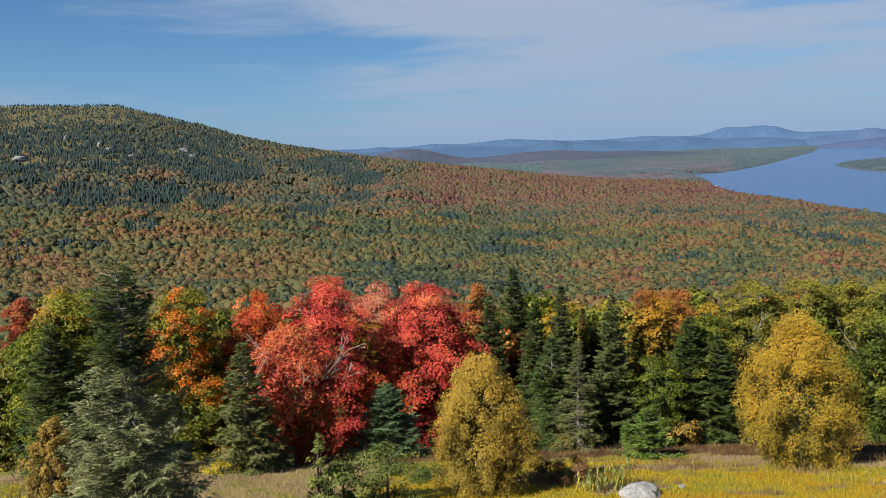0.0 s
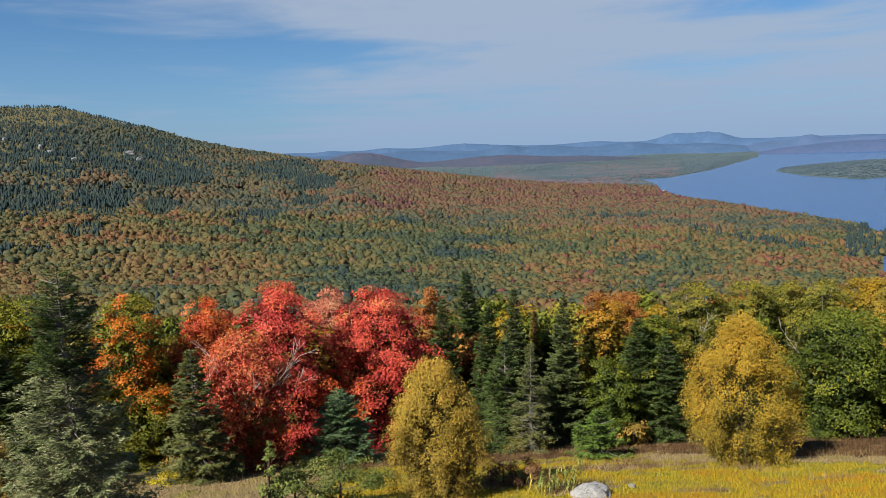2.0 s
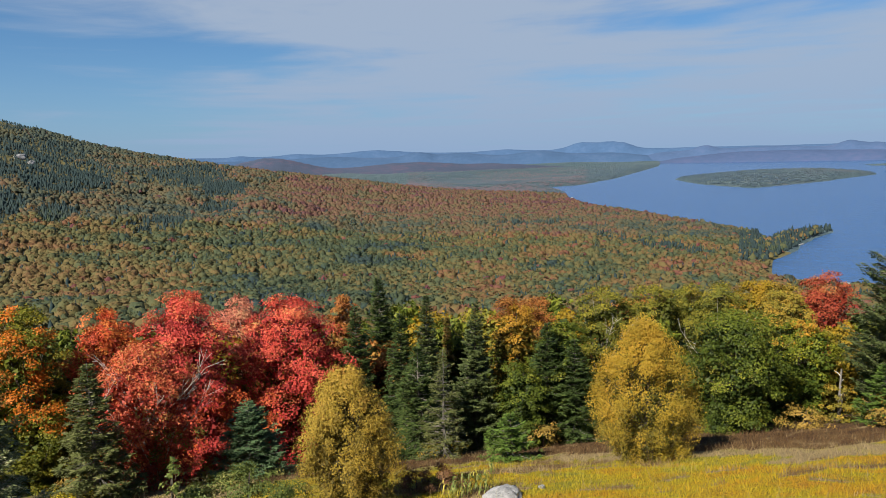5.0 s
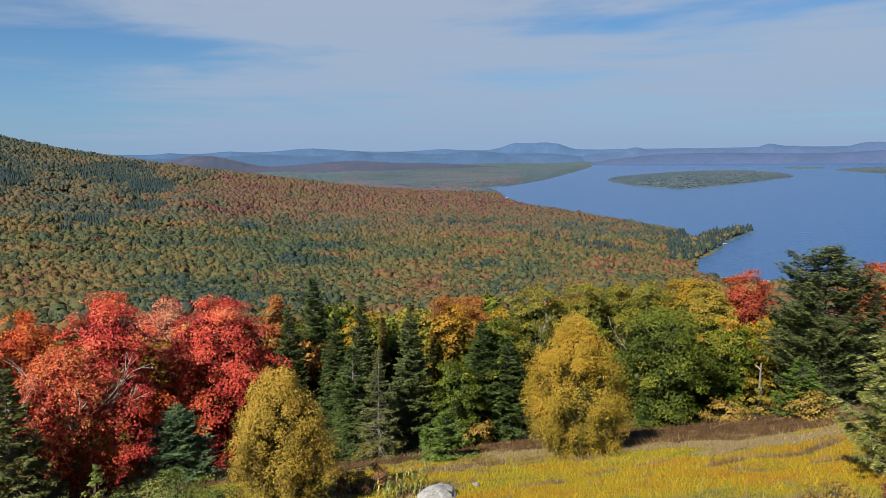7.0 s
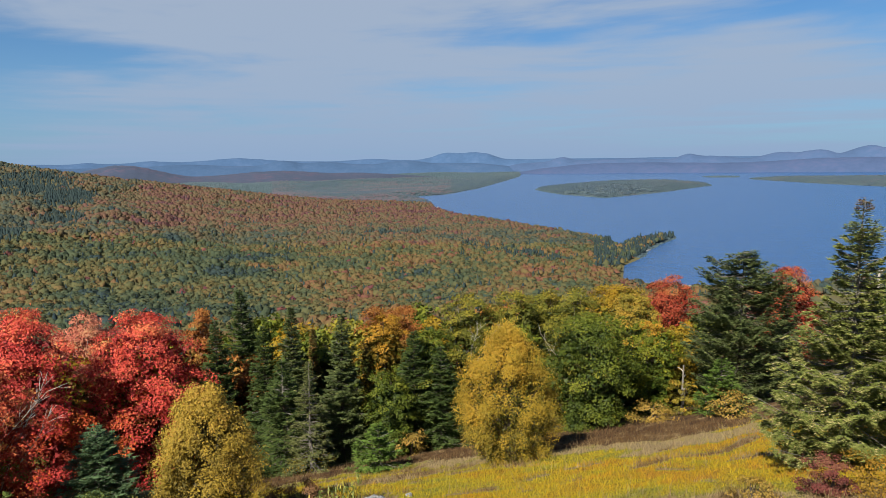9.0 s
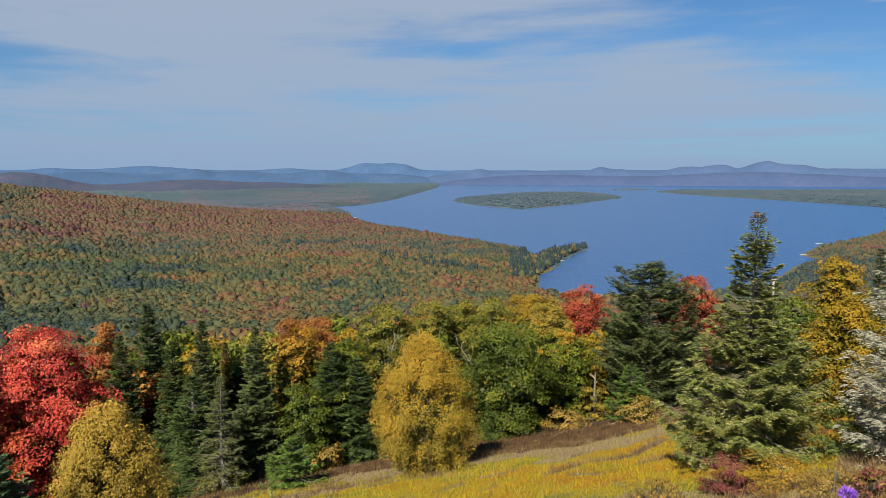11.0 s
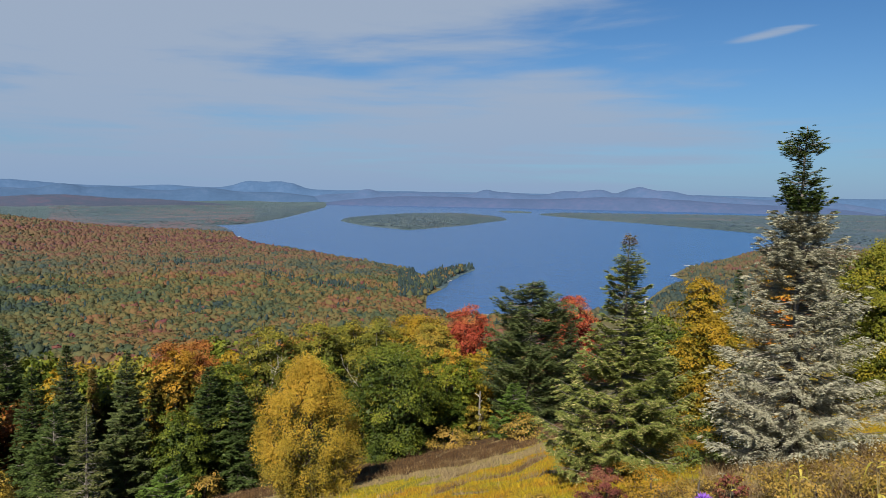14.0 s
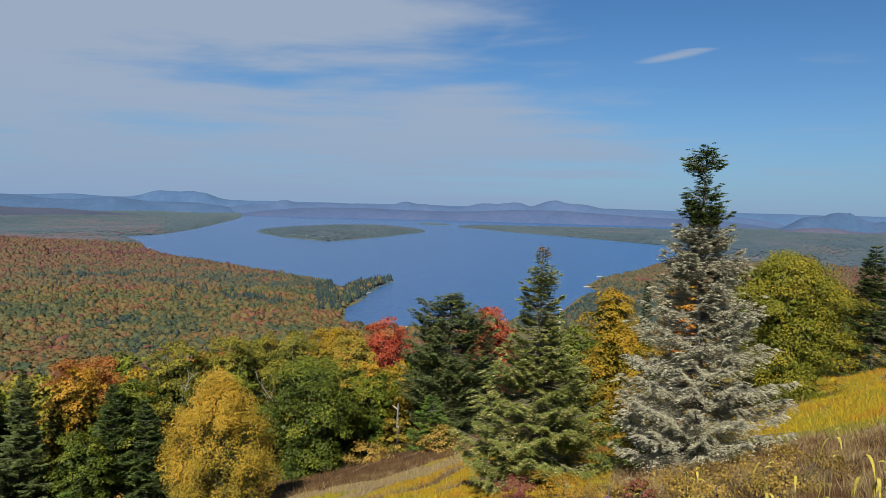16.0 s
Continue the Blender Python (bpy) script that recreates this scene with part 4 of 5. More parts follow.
grow_leafy("maple_tree", 36.5, 11.6, 4.0, 1.5, "rustgreen", "olive tree with rusty leaf tips", count=12000, bottom=0.04, leaf=0.115, clumps=110, seed=50)
grow_leafy("maple_tree", 13.4, 44.0, 9.4, 3.2, "rust", "rust-orange maple behind the front trees", count=31591, accent=('olive', 0.3, 10), bottom=0.04, leaf=0.115, clumps=110, seed=51)
grow_leafy("maple_tree", 25.6, 34.6, 7.7, 2.3, "rustgreen", "olive tree with rusty leaf tips", count=19956, bottom=0.04, leaf=0.115, clumps=110, seed=52)

grow_conifer("spruce_tree", 5.75, 30.8, 5.2, 1.3, "olive", "half-bare spruce with grey dead boughs", grey=0.55, thick=0.7, spacing=0.24, twig=0.11, seed=53)
grow_leafy("maple_tree", 9.9, 32.4, 4.3, 1.4, "green", "low green maple in the shade of conifers", count=11000, bottom=0.04, leaf=0.1, clumps=70, seed=54)
grow_leafy("maple_tree", 22.6, 36.5, 8.6, 2.3, "olive", "olive tree with pale bare limbs among the leaves", count=18000, bottom=0.04, leaf=0.11, clumps=100, bare=8, seed=55)


# Woods of the valley and hillside: crowns of leaf tufts and pointed conifers, one joined mesh a stand
def ring_crowns(g, foot, sizes, levels, widths, top, sides=4):
    """Crowns as stacked ragged rings under a tip."""
    n, rings = len(foot), len(levels)
    ang = np.linspace(0, 2 * np.pi, sides, endpoint=False)
    turn = g.uniform(0, 6.28, (n, 1))
    rows = [np.array([0.0, 0.0, top]) * (1 + g.normal(0, 0.1, (n, 1, 1)))]
    for level, wide in zip(levels, widths):
        ring = np.stack([np.cos(ang + turn) * wide, np.sin(ang + turn) * wide, np.full((n, sides), level)], -1)
        rows.append(ring * (1 + g.normal(0, 0.22, (n, sides, 1))))
        turn = turn + 0.63
    verts = (np.concatenate(rows, 1) * sizes[:, None, None] + foot[:, None]).reshape(-1, 3)
    one = [(0, 1 + i, 1 + (i + 1) % sides) for i in range(sides)]
    for q in range(rings - 1):
        for i in range(sides):
            p, p2 = 1 + q * sides + i, 1 + q * sides + (i + 1) % sides
            one += [(p, p + sides, p2), (p2, p + sides, p2 + sides)]
    faces = (np.arange(n)[:, None, None] * (1 + sides * rings) + np.array(one)[None]).reshape(-1, 3)
    return verts, faces, len(one)


def stand(name, label, xs, ys, sizes, tones, conifer, rings, tufts, mat, seed):
    """Broad crowns are heaps of leaf tufts round a core; a conifer is a narrow ragged cone."""
    g = np.random.default_rng(seed)
    foot = np.stack([xs, ys, land(xs, ys)], -1)
    broad = np.flatnonzero(~conifer) if tufts else np.arange(len(xs))
    cones = np.flatnonzero(conifer) if tufts else np.arange(0)
    dome = {3: ((0.84, 0.62, 0.2), (0.27, 0.56, 0.68), 0.92), 2: ((0.74, 0.3), (0.42, 0.63), 0.96), 1: ((0.15,), (0.85,), 0.36)}[rings]
    v1, f1, k1 = ring_crowns(g, foot[broad], sizes[broad], *dome, 5 if rings == 3 else 4)
    t1 = np.repeat(tones[broad], k1) + g.normal(0, 0.025, k1 * len(broad))
    levels = {3: (0.85, 0.55, 0.25), 2: (0.65, 0.22), 1: (0.3,)}[rings]
    v2, f2, k2 = ring_crowns(g, foot[cones], sizes[cones], levels, [(1.2 - q) * 0.3 for q in levels], 1.15)
    t2 = np.repeat(tones[cones], k2)
    own = np.repeat(broad, tufts)
    d = unit(g.normal(0, 1, (len(own), 3)) + np.array([0, 0, 0.55]))
    s = sizes[own][:, None]
    at = foot[own] + s * (np.array([0, 0, 0.52]) + d * np.array([0.56, 0.56, 0.46]) * g.uniform(0.85, 1.15, (len(own), 1)))
    face = unit(d + g.normal(0, 0.5, d.shape) + np.array([0, 0, 0.3]))
    side = unit(np.cross(face, g.normal(0, 1, d.shape)))
    up = np.cross(face, side)
    size = s * g.uniform(0.09, 0.2, (len(own), 1))
    v3 = np.stack([at + side * size, at - side * size * 0.7 + up * size, at - side * size * 0.5 - up * size], 1).reshape(-1, 3)
    t3 = tones[own] + g.normal(0.02, 0.05, len(own))
    verts = np.concatenate([v1, v2, v3])
    faces = np.concatenate([f1, f2 + len(v1), len(v1) + len(v2) + np.arange(len(v3)).reshape(-1, 3)])
    me = mesh_of(name, verts, faces, mat, np.clip(np.concatenate([t1, t2, t3]), 0, 1), True)
    return tagged(new(name, me), label, "forest", kind="stuff")


def scatter(n, az0, az1, r0, r1, seed, flat=1.0):
    """Places spread over a sector; flat 1 evenly over the ground, 0 evenly over the bearing and log distance."""
    g = np.random.default_rng(seed)
    az = np.radians(g.uniform(az0, az1, n))
    q = g.random(n)
    r = np.sqrt(r0**2 + q * (r1**2 - r0**2)) if flat >= 1 else np.exp(np.log(r0) + q * (np.log(r1) - np.log(r0)))
    return r * np.sin(az), r * np.cos(az), r


# stands of conifers on the hillside: bearing, height angle and their half spans
CONIFERS = ((-27.0, 1.6, 4.6, 2.1), (-24.0, -0.3, 2.2, 1.2), (-26.1, -2.5, 2.4, 1.1), (-21.4, -2.9, 2.3, 1.2), (-19.0, 0.3, 3.6, 1.4), (-16.6, -1.1, 3.3, 1.25), (-22.6, -5.2, 1.3, 0.8), (-29.6, -0.6, 2.0, 1.2),
            (-8.7, -1.23, 3.0, 0.84), (-6.0, -2.33, 1.8, 0.65), (-10.6, -4.82, 2.1, 0.52), (-6.6, -3.73, 1.4, 0.52), (-17.5, -3.59, 1.3, 0.7), (-24.8, 3.45, 8.0, 1.0), (-19.6, 2.7, 3.2, 0.5))


def autumn_tones(x, y, seed):
    """Which kind of tree stands where: dark conifers in groups high on the hill, orange on the spur and low on the left, olive between."""
    g = np.random.default_rng(seed)
    n = len(x)
    r, az = np.hypot(x, y), np.degrees(np.arctan2(x, y))
    el = np.degrees(np.arctan2(land(x, y) - EYE, r))
    spur = np.clip((az + 9) / 10, 0, 1) * np.clip((el + 6.2) / 2.0, 0, 1)
    low_left = np.clip((-11 - az) / 8, 0, 1) * np.clip(1 - np.abs(el + 7.6) / 1.8, 0, 1)
    brown = np.exp(-(((az - 0.3) / 2.6) ** 2) - ((el + 3.9) / 0.7) ** 2)
    valley = np.clip((-6.0 - el) / 1.5, 0, 1) * np.clip((az + 14) / 6, 0, 1) * np.clip((12 - az) / 8, 0, 1)
    rusty = np.clip((az - 4) / 14, 0, 1)
    tone = 0.42 + 0.25 * spur + 0.16 * low_left + 0.14 * brown - 0.06 * valley + 0.07 * rusty + 0.13 * waves(x, y, 170, 61) + 0.17 * waves(x, y, 60, 62) + 0.12 * waves(x, y, 21, 69) + g.normal(0, 1, n) * (0.055 + 0.045 * rusty) + 0.06 * np.clip((-8 - az) / 8, 0, 1)
    tone = np.where(az < -9, np.minimum(tone, 0.60 + 0.3 * (tone - 0.60)), tone)
    tone = np.where((az < -8) & (el > 0.6), np.minimum(tone, 0.30 + 0.25 * (tone - 0.30)), tone)
    tone = tone + 0.25 * np.clip((az - 70) / 3, 0, 1) * (r > 600)
    upper = np.clip((el + 4.5) / 4.0, 0, 1) * np.clip((-3 - az) / 7, 0, 1)
    dark = 0.75 * waves(x, y, 190, 63) + 0.55 * waves(x, y, 70, 64) + 1.2 * upper + g.normal(0, 0.2, n) - 0.7 * spur
    near_stand = np.max([1 - np.hypot((az - ca) / wa, (el - ce) / we) for ca, ce, wa, we in CONIFERS], 0)
    dark = np.where((az < 4) & (r > 450), 0.9 + near_stand * 1.6 + 0.25 * (near_stand > 0.12) + 0.34 * waves(x, y, 45, 65) + 0.2 * waves(x, y, 18, 68) + g.normal(0, 0.22, n), dark)
    strip = (np.abs(el + 5.7) < 0.13) & (az > 15) & (az < 20)
    conifer = (dark > 0.9) | (g.random(n) < np.where(r < 640, 0.09, 0.05)) | strip | (az > 33.2) & (r > 470) & (az < 42) & (r < 800) & (g.random(n) < 0.85)
    tone = np.where(conifer, g.uniform(0.0, 0.17, n), np.clip(tone, 0.22, 1))
    vivid = g.random(n) < 0.014
    return np.where(vivid & ~conifer, g.uniform(0.82, 1, n), tone), conifer


def woods(name, label, n, az0, az1, r0, r1, size, rings, tufts, seed, mat=forest_mat, grow=0.0, shift=0.0):
    x, y, r = scatter(n, az0, az1, r0, r1, seed, 0.0)
    az = np.degrees(np.arctan2(x, y))
    keep = (signed_distance(x, y, lake_xy) < -1.5) | (signed_distance(x, y, island_xy) > 2)
    if mat is not hazed_far_forest_mat:
        keep &= (az < 42) | (signed_distance(x, y, lake_xy) < -4)
        keep &= (r < np.interp(az, BEARINGS, CREST_R) + 90) | ((az > 33) & (r < 1160))
    x, y, r = x[keep], y[keep], r[keep]
    tone, conifer = autumn_tones(x, y, seed + 1)
    if mat is hazed_far_forest_mat:
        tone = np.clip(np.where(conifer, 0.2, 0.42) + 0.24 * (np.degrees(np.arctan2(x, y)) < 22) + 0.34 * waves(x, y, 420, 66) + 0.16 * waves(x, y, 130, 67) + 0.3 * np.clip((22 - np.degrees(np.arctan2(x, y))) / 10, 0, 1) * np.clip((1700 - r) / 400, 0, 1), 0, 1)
    small = np.where((np.degrees(np.arctan2(x, y)) > 33) & (r > 470), 0.72, 1.0) if mat is not hazed_far_forest_mat else 1.0
    crest = np.degrees(np.arctan2(land(x, y) - EYE, r))
    sizes = np.where(crest > 2.4, 0.7, 1.0) * small * size * np.random.default_rng(seed + 2).uniform(0.55, 1.4, len(x)) * (1 + grow * (r - r0) / r0)
    return stand(name, label, x, y, sizes, np.clip(tone + shift, 0, 1), conifer, rings, tufts, mat, seed + 3)


woods("valley_forest", "mixed autumn forest on the valley floor, olive, orange and dark green", 4200, -36, 44, 75, 270, 3.7, 2, 10, 91)
woods("valley_forest", "mixed autumn forest on the valley floor, olive, orange and dark green", 29000, -33, 45, 270, 640, 3.4, 2, 12, 101, grow=-0.08)
woods("hillside_forest", "autumn woods climbing the hillside, orange and olive with dark conifers", 60000, -33, 36, 580, 1600, 3.6, 2, 3, 111, hazed_hill_forest_mat, grow=0.22)
woods("shore_forest", "green and rusty woods on the near lake shore", 15000, 36, 80, 400, 1150, 3.7, 2, 3, 131, hazed_hill_forest_mat, shift=-0.13)
woods("point_forest", "dense dark conifers on the lake point", 2600, 33.2, 41.0, 480, 760, 5.2, 2, 1, 141)
woods("far_shore_forest", "far woods tinted blue with haze along the lake's shores and island", 46000, 8, 80, 1150, 3300, 4.0, 1, 0, 121, hazed_far_forest_mat)
# Rows of trees that close the wood behind the front one: eight kinds, then copies of them
ROW_KINDS = (("olive", "olive-green broadleaf tree in the wood"), ("goldtop", "yellow-topped maple in the wood"), ("green", "dark green broadleaf tree in the wood"), ("green", "dark green broadleaf tree in the wood"),
             ("rust", "rust-orange maple in the wood"), ("olive", "olive-green broadleaf tree in the wood"), ("conifer", "dark green spruce in the wood"), ("conifer", "dark green spruce in the wood"))
row_trees = {}
for row, (count, step, first, reach, dip) in enumerate(((40, 2.0, -37, 50, 11.6), (40, 2.0, -36, 43, 13.6))):
    for at in range(count):
        az = first + at * step + 0.9 * math.sin(at * 2.3 + row)
        r = reach + 3 * math.sin(at * 1.7 + row) - max(0, az - 40) * 0.12
        px, py = r * math.sin(radians(az)), r * math.cos(radians(az))
        kind = (at * 5 + row * 3) % (6 if row == 0 else 8)
        pz = float(land(np.array([px]), np.array([py]))[0]) - 0.1
        want = EYE - r * math.tan(radians(dip - max(0, az - 36) * 0.13 + (0.9 if row else 0.5) * math.sin(at * 3.1))) - pz
        palette, label = ROW_KINDS[kind]
        if kind in row_trees:
            proto, tall = row_trees[kind]
            copy_thing(proto, pose(px, py, pz, 0, 0, at * 77.0) @ Matrix.Scale(max(0.4, min(1.2, want / tall)), 4))
        elif palette == "conifer":
            row_trees[kind] = grow_conifer("spruce_tree", px, py, want, 1.7, "dark", label, grey=0.1, tiers=True, spacing=0.4, twig=0.24, sprigs=2, seed=700 + kind, group="trees of the wood"), want
        else:
            row_trees[kind] = grow_leafy("maple_tree", px, py, want, 2.7, palette, label, count=6500, leaf=0.21, clumps=80, bottom=0.04, seed=700 + kind, group="trees of the wood"), want


# Meadow: blades and flower stalks
def meadow(name, label, n, area, tall, width, seed, lo, hi, bend=0.28):
    g = np.random.default_rng(seed)
    x, y, r = scatter(n, *area, seed, 0.0)
    keep = (y < 31 + 2 * waves(x, x * 0, 14, 73)) & (y > 1.0)
    x, y, r = x[keep], y[keep], r[keep]
    n = len(x)
    z = near_ground(x, y)
    az = np.degrees(np.arctan2(x, y))
    patch = meadow_tone(x, y)
    brush = patch < 0.3
    at = np.stack([x, y, z - 0.03], -1)
    along = np.array([0, 0, 1.0]) + g.normal(0, bend, (n, 3))
    length = tall * g.uniform(0.45, 1.3, n) * np.where(brush, 1.7, 1.0)
    side = unit(np.cross(along, g.normal(0, 1, (n, 3)))) * (width * g.uniform(0.3, 0.8, (n, 1)) * np.clip(r / 22, 0.25, 1.0)[:, None])
    v = np.stack([at - side, at + side, at + unit(along) * length[:, None]], 1).reshape(-1, 3)
    f = np.arange(3 * n).reshape(n, 3)
    tone = np.clip(lo + (hi - lo) * patch + g.normal(0, 0.03, n), 0, 1)
    return tagged(new(name, mesh_of(name, v, f, meadow_mat, tone)), label, "grass", kind="stuff")


meadow("meadow_grass", "golden yellow and straw meadow grass with goldenrod", 290000, (-36, 79, 8, 34), 0.15, 0.019, 201, 0.0, 1.0, 0.6)
meadow("tall_grass", "straw-coloured grass stalks standing above the meadow", 14000, (-38, 80, 3.5, 34), 0.36, 0.012, 205, 0.0, 0.75, 0.3)


# Small things of the meadow
def on_slope(az, r):
    x, y = r * math.sin(radians(az)), r * math.cos(radians(az))
    return x, y, float(near_ground(np.array([x]), np.array([y]))[0])


def lumpy_rock(name, az, r, size, label, seed):
    x, y, z = on_slope(az, r)
    bm = bmesh.new()
    bmesh.ops.create_icosphere(bm, subdivisions=4, radius=1.0)
    for v in bm.verts:
        p = v.co.copy()
        k = 1 + 0.3 * noise.noise(p * 1.3 + Vector((seed, 0, 0))) - 0.30 * abs(noise.noise(p * 2.2 + Vector((0, seed, 0)))) + 0.07 * noise.noise(p * 4.7) + 0.03 * noise.noise(p * 9)
        flat = 0.92 if p.z > 0.55 else 1.0
        v.co = Vector((p.x * size[0], p.y * size[1], p.z * size[2] * flat)) * k
    me = bpy.data.meshes.new(name)
    bm.to_mesh(me)
    bm.free()
    for p in me.polygons:
        p.use_smooth = True
    me.materials.append(rock_mat)
    ob = new(name, me)
    ob.location = (x, y, z + size[2] * 0.25)
    ob.rotation_euler = (0, 0, radians(seed * 40))
    return tagged(ob, label, "rock")


rock_mat = rough_surface("pale granite", ((0.34, (0.05, 0.05, 0.05)), (0.45, (0.20, 0.20, 0.195)), (0.7, (0.38, 0.37, 0.355))), 2.2, 0.8, 7.0)
lumpy_rock("boulder", 15.6, 18.3, (0.60, 0.48, 0.25), "pale grey granite boulder lying in yellow meadow", 1)
lumpy_rock("stone", 18.7, 19.6, (0.12, 0.1, 0.09), "small pale stone half hidden in the grass", 2)


def bush(az, r, height, half, palette, label, count=2500, leaf=0.09, seed=0):
    x, y, z = on_slope(az, r)
    return grow_leafy("bush", x, y, height, half, palette, label, "bush", leaf=leaf, group="bushes in the meadow", count=count, clumps=44, bottom=0.0, bark=bark_dark, seed=seed)


bush(-5.3, 17.6, 1.55, 1.45, "shrub", "dense olive-green shrub with pale leaf backs", 11000, 0.058, 301)
bush(-9.0, 17.3, 1.3, 0.95, "shrub", "dense olive-green shrub with pale leaf backs", 6000, 0.058, 302)
bush(-10.9, 17.1, 2.2, 0.33, "shrub", "tall thin sapling shrub with pale leaves", 500, 0.085, 303)
bush(10.4, 20.8, 0.75, 0.9, "dryred", "low reddish-brown brush of dry stems", 4200, 0.045, 305)
bush(8.2, 21.4, 0.7, 0.8, "dryred", "low reddish-brown brush of dry stems", 3600, 0.045, 306)
bush(51.0, 14.6, 0.85, 0.6, "maroon", "low dark red bush in the meadow", 6500, 0.03, 307)
bush(60.5, 13.0, 0.6, 0.32, "maroon", "low dark red bush in the meadow", 700, 0.055, 308)
bush(54.6, 14.6, 0.6, 1.0, "gold", "yellow goldenrod clump below the lichened spruces", 4500, 0.035, 309)
bush(58.8, 17.6, 1.3, 1.1, "shrub", "green brush between the lichened spruces", 6000, 0.05, 314)
bush(58.0, 13.6, 0.5, 0.7, "brown", "rust-coloured brush below the lichened spruces", 2600, 0.035, 313)
bush(66.0, 11.6, 0.7, 1.3, "brown", "rust-brown fern and bramble brush in the meadow", 6000, 0.036, 310)
bush(71.5, 12.2, 0.6, 1.2, "brown", "rust-brown fern and bramble brush in the meadow", 4800, 0.036, 311)
bush(46.0, 14.2, 0.5, 0.6, "brown", "rust-brown fern and bramble brush in the meadow", 2400, 0.036, 312)
for k, (az, r, wide) in enumerate(((-18.9, 28.5, 1.1), (-16.2, 29.0, 0.8), (-32.6, 22.0, 1.4), (-31.9, 18.5, 0.9))):
    bush(az, r, 0.55, wide, "goldenrod", "clump of yellow goldenrod in dry grass", 2600, 0.055, 360 + k)
for k in range(17):
    # brush along the foot of the wood
    az = -31 + k * 4.6 + 1.1 * math.sin(k * 2.1)
    r = 31.5 / math.cos(radians(az)) if az < 33 else 37 - 0.28 * (az - 33)
    bush(az, r, 0.9 + 0.4 * math.sin(k * 1.3) ** 2, 1.3, ("brown", "rustgreen", "shrub", "brown")[k % 4], ("rusty brush along the foot of the wood", "yellow-brown brush along the foot of the wood", "green brush along the foot of the wood", "rusty brush along the foot of the wood")[k % 4], 1300, 0.1, 330 + k)


def weed(az, r, height, label, seed, yellow=True, big=1.0, lowest=0.7):
    """A tall herb with long drooping leaves along one stem."""
    g = np.random.default_rng(seed)
    x, y, z = on_slope(az, r)
    plant = thing("tall_weed", x, y, z - 0.02, label, "weed", "tall weeds")
    top = np.array([g.normal(0, 0.07), g.normal(0, 0.07), height])
    stem = limb_path((0, 0, 0), top, g.normal(0, 0.04, 3), 8)
    part("stem", mesh_of("stem", *tubes([(stem, np.linspace(0.0035, 0.0016, 8))], 5), weed_stem, smooth=True), plant)
    for k in range(g.integers(11, 17)):
        s = g.uniform(lowest, 1.0) * 7
        foot = stem[min(6, int(s))] + (stem[min(7, int(s) + 1)] - stem[min(6, int(s))]) * (s - int(s))
        a = g.uniform(0, 6.28)
        long = g.uniform(0.10, 0.17) * big
        curl = g.uniform(1.2, 2.0)
        line = np.array([foot + np.array([math.cos(a), math.sin(a), 0]) * long * (0.95 * q - 0.25 * q * q) + np.array([0, 0, 1]) * long * (0.85 * q - curl * q * q) for q in np.linspace(0, 1, 7)])
        side = np.array([-math.sin(a), math.cos(a), 0.25]) * 0.0095 * big
        wide = np.sin(np.linspace(0.3, 3.1, 7))[:, None]
        verts = np.concatenate([line + side * wide, line - side * wide])
        faces = np.array([(i, i + 1, i + 8, i + 7) for i in range(6)])
        part("leaf", mesh_of("leaf", verts, faces, leaf_mats["palegreen" if yellow else "shrub"], np.clip(g.normal(0.6, 0.22, 6), 0, 1), True), plant)
    return plant


weed_stem = rough_surface("weed stem", ((0.3, (0.10, 0.08, 0.04)), (0.7, (0.2, 0.16, 0.07))), 8.0)
for k, (az, r, el) in enumerate(((61.5, 4.9, 18.3), (63.5, 4.6, 17.4), (65.0, 4.3, 19.0), (68.6, 4.2, 17.2), (69.3, 3.9, 17.0), (70.1, 3.8, 17.6), (71.0, 4.4, 14.6), (71.6, 3.7, 17.4), (73.0, 3.6, 15.7), (73.5, 3.5, 16.4), (74.1, 3.6, 15.6),
                                 (74.7, 3.4, 15.3), (75.6, 3.5, 15.9), (57.5, 5.2, 20.2), (49.0, 5.6, 22.6))):
    top = EYE - r * math.tan(radians(el))
    wx, wy = 0.33 + r * math.sin(radians(az)), -0.13 + r * math.cos(radians(az))
    az, r = math.degrees(math.atan2(wx, wy)), math.hypot(wx, wy)
    weed(az, r, top - on_slope(az, r)[2], "tall yellowing weed with drooping leaves", 400 + k, True, 0.75, 0.45)
for k in range(16):
    weed(11.0 + 0.24 * k, 19.6 + 0.25 * math.sin(k * 2.2), 0.6 + 0.25 * math.sin(k * 1.9) ** 2, "leafy bright green weed beside the boulder", 450 + k, k % 3 == 0, 1.9, 0.15)


def aster(az, r, height, seed):
    g = np.random.default_rng(seed)
    x, y, z = on_slope(az, r)
    plant = thing("aster", x, y, z - 0.02, "purple wild aster in flower among meadow grass", "flower")
    part("stem", mesh_of("stem", *tubes([(limb_path((0, 0, 0), (0.02, 0, height), (0.02, 0, 0)), np.linspace(0.006, 0.004, 6))], 5), weed_stem, smooth=True), plant)
    n = 260
    d = unit(g.normal(0, 1, (n, 3)) * np.array([1, 1, 0.6]) + np.array([0, 0, 0.4]))
    at = np.array([0.02, 0, height]) + d * 0.045 * g.uniform(0.4, 1, (n, 1))
    v, f = leaves(at, d + g.normal(0, 0.3, (n, 3)), g.normal(0, 1, (n, 3)), np.full(n, 0.034), np.full(n, 0.011))
    part("flower_head", mesh_of("flower_head", v, f, aster_mat, g.random(n)), plant, "violet-purple ray petals")
    return plant


aster_mat = leafy("aster petals", ((0.0, (0.12, 0.03, 0.3)), (1.0, (0.32, 0.14, 0.62))), 3.0)
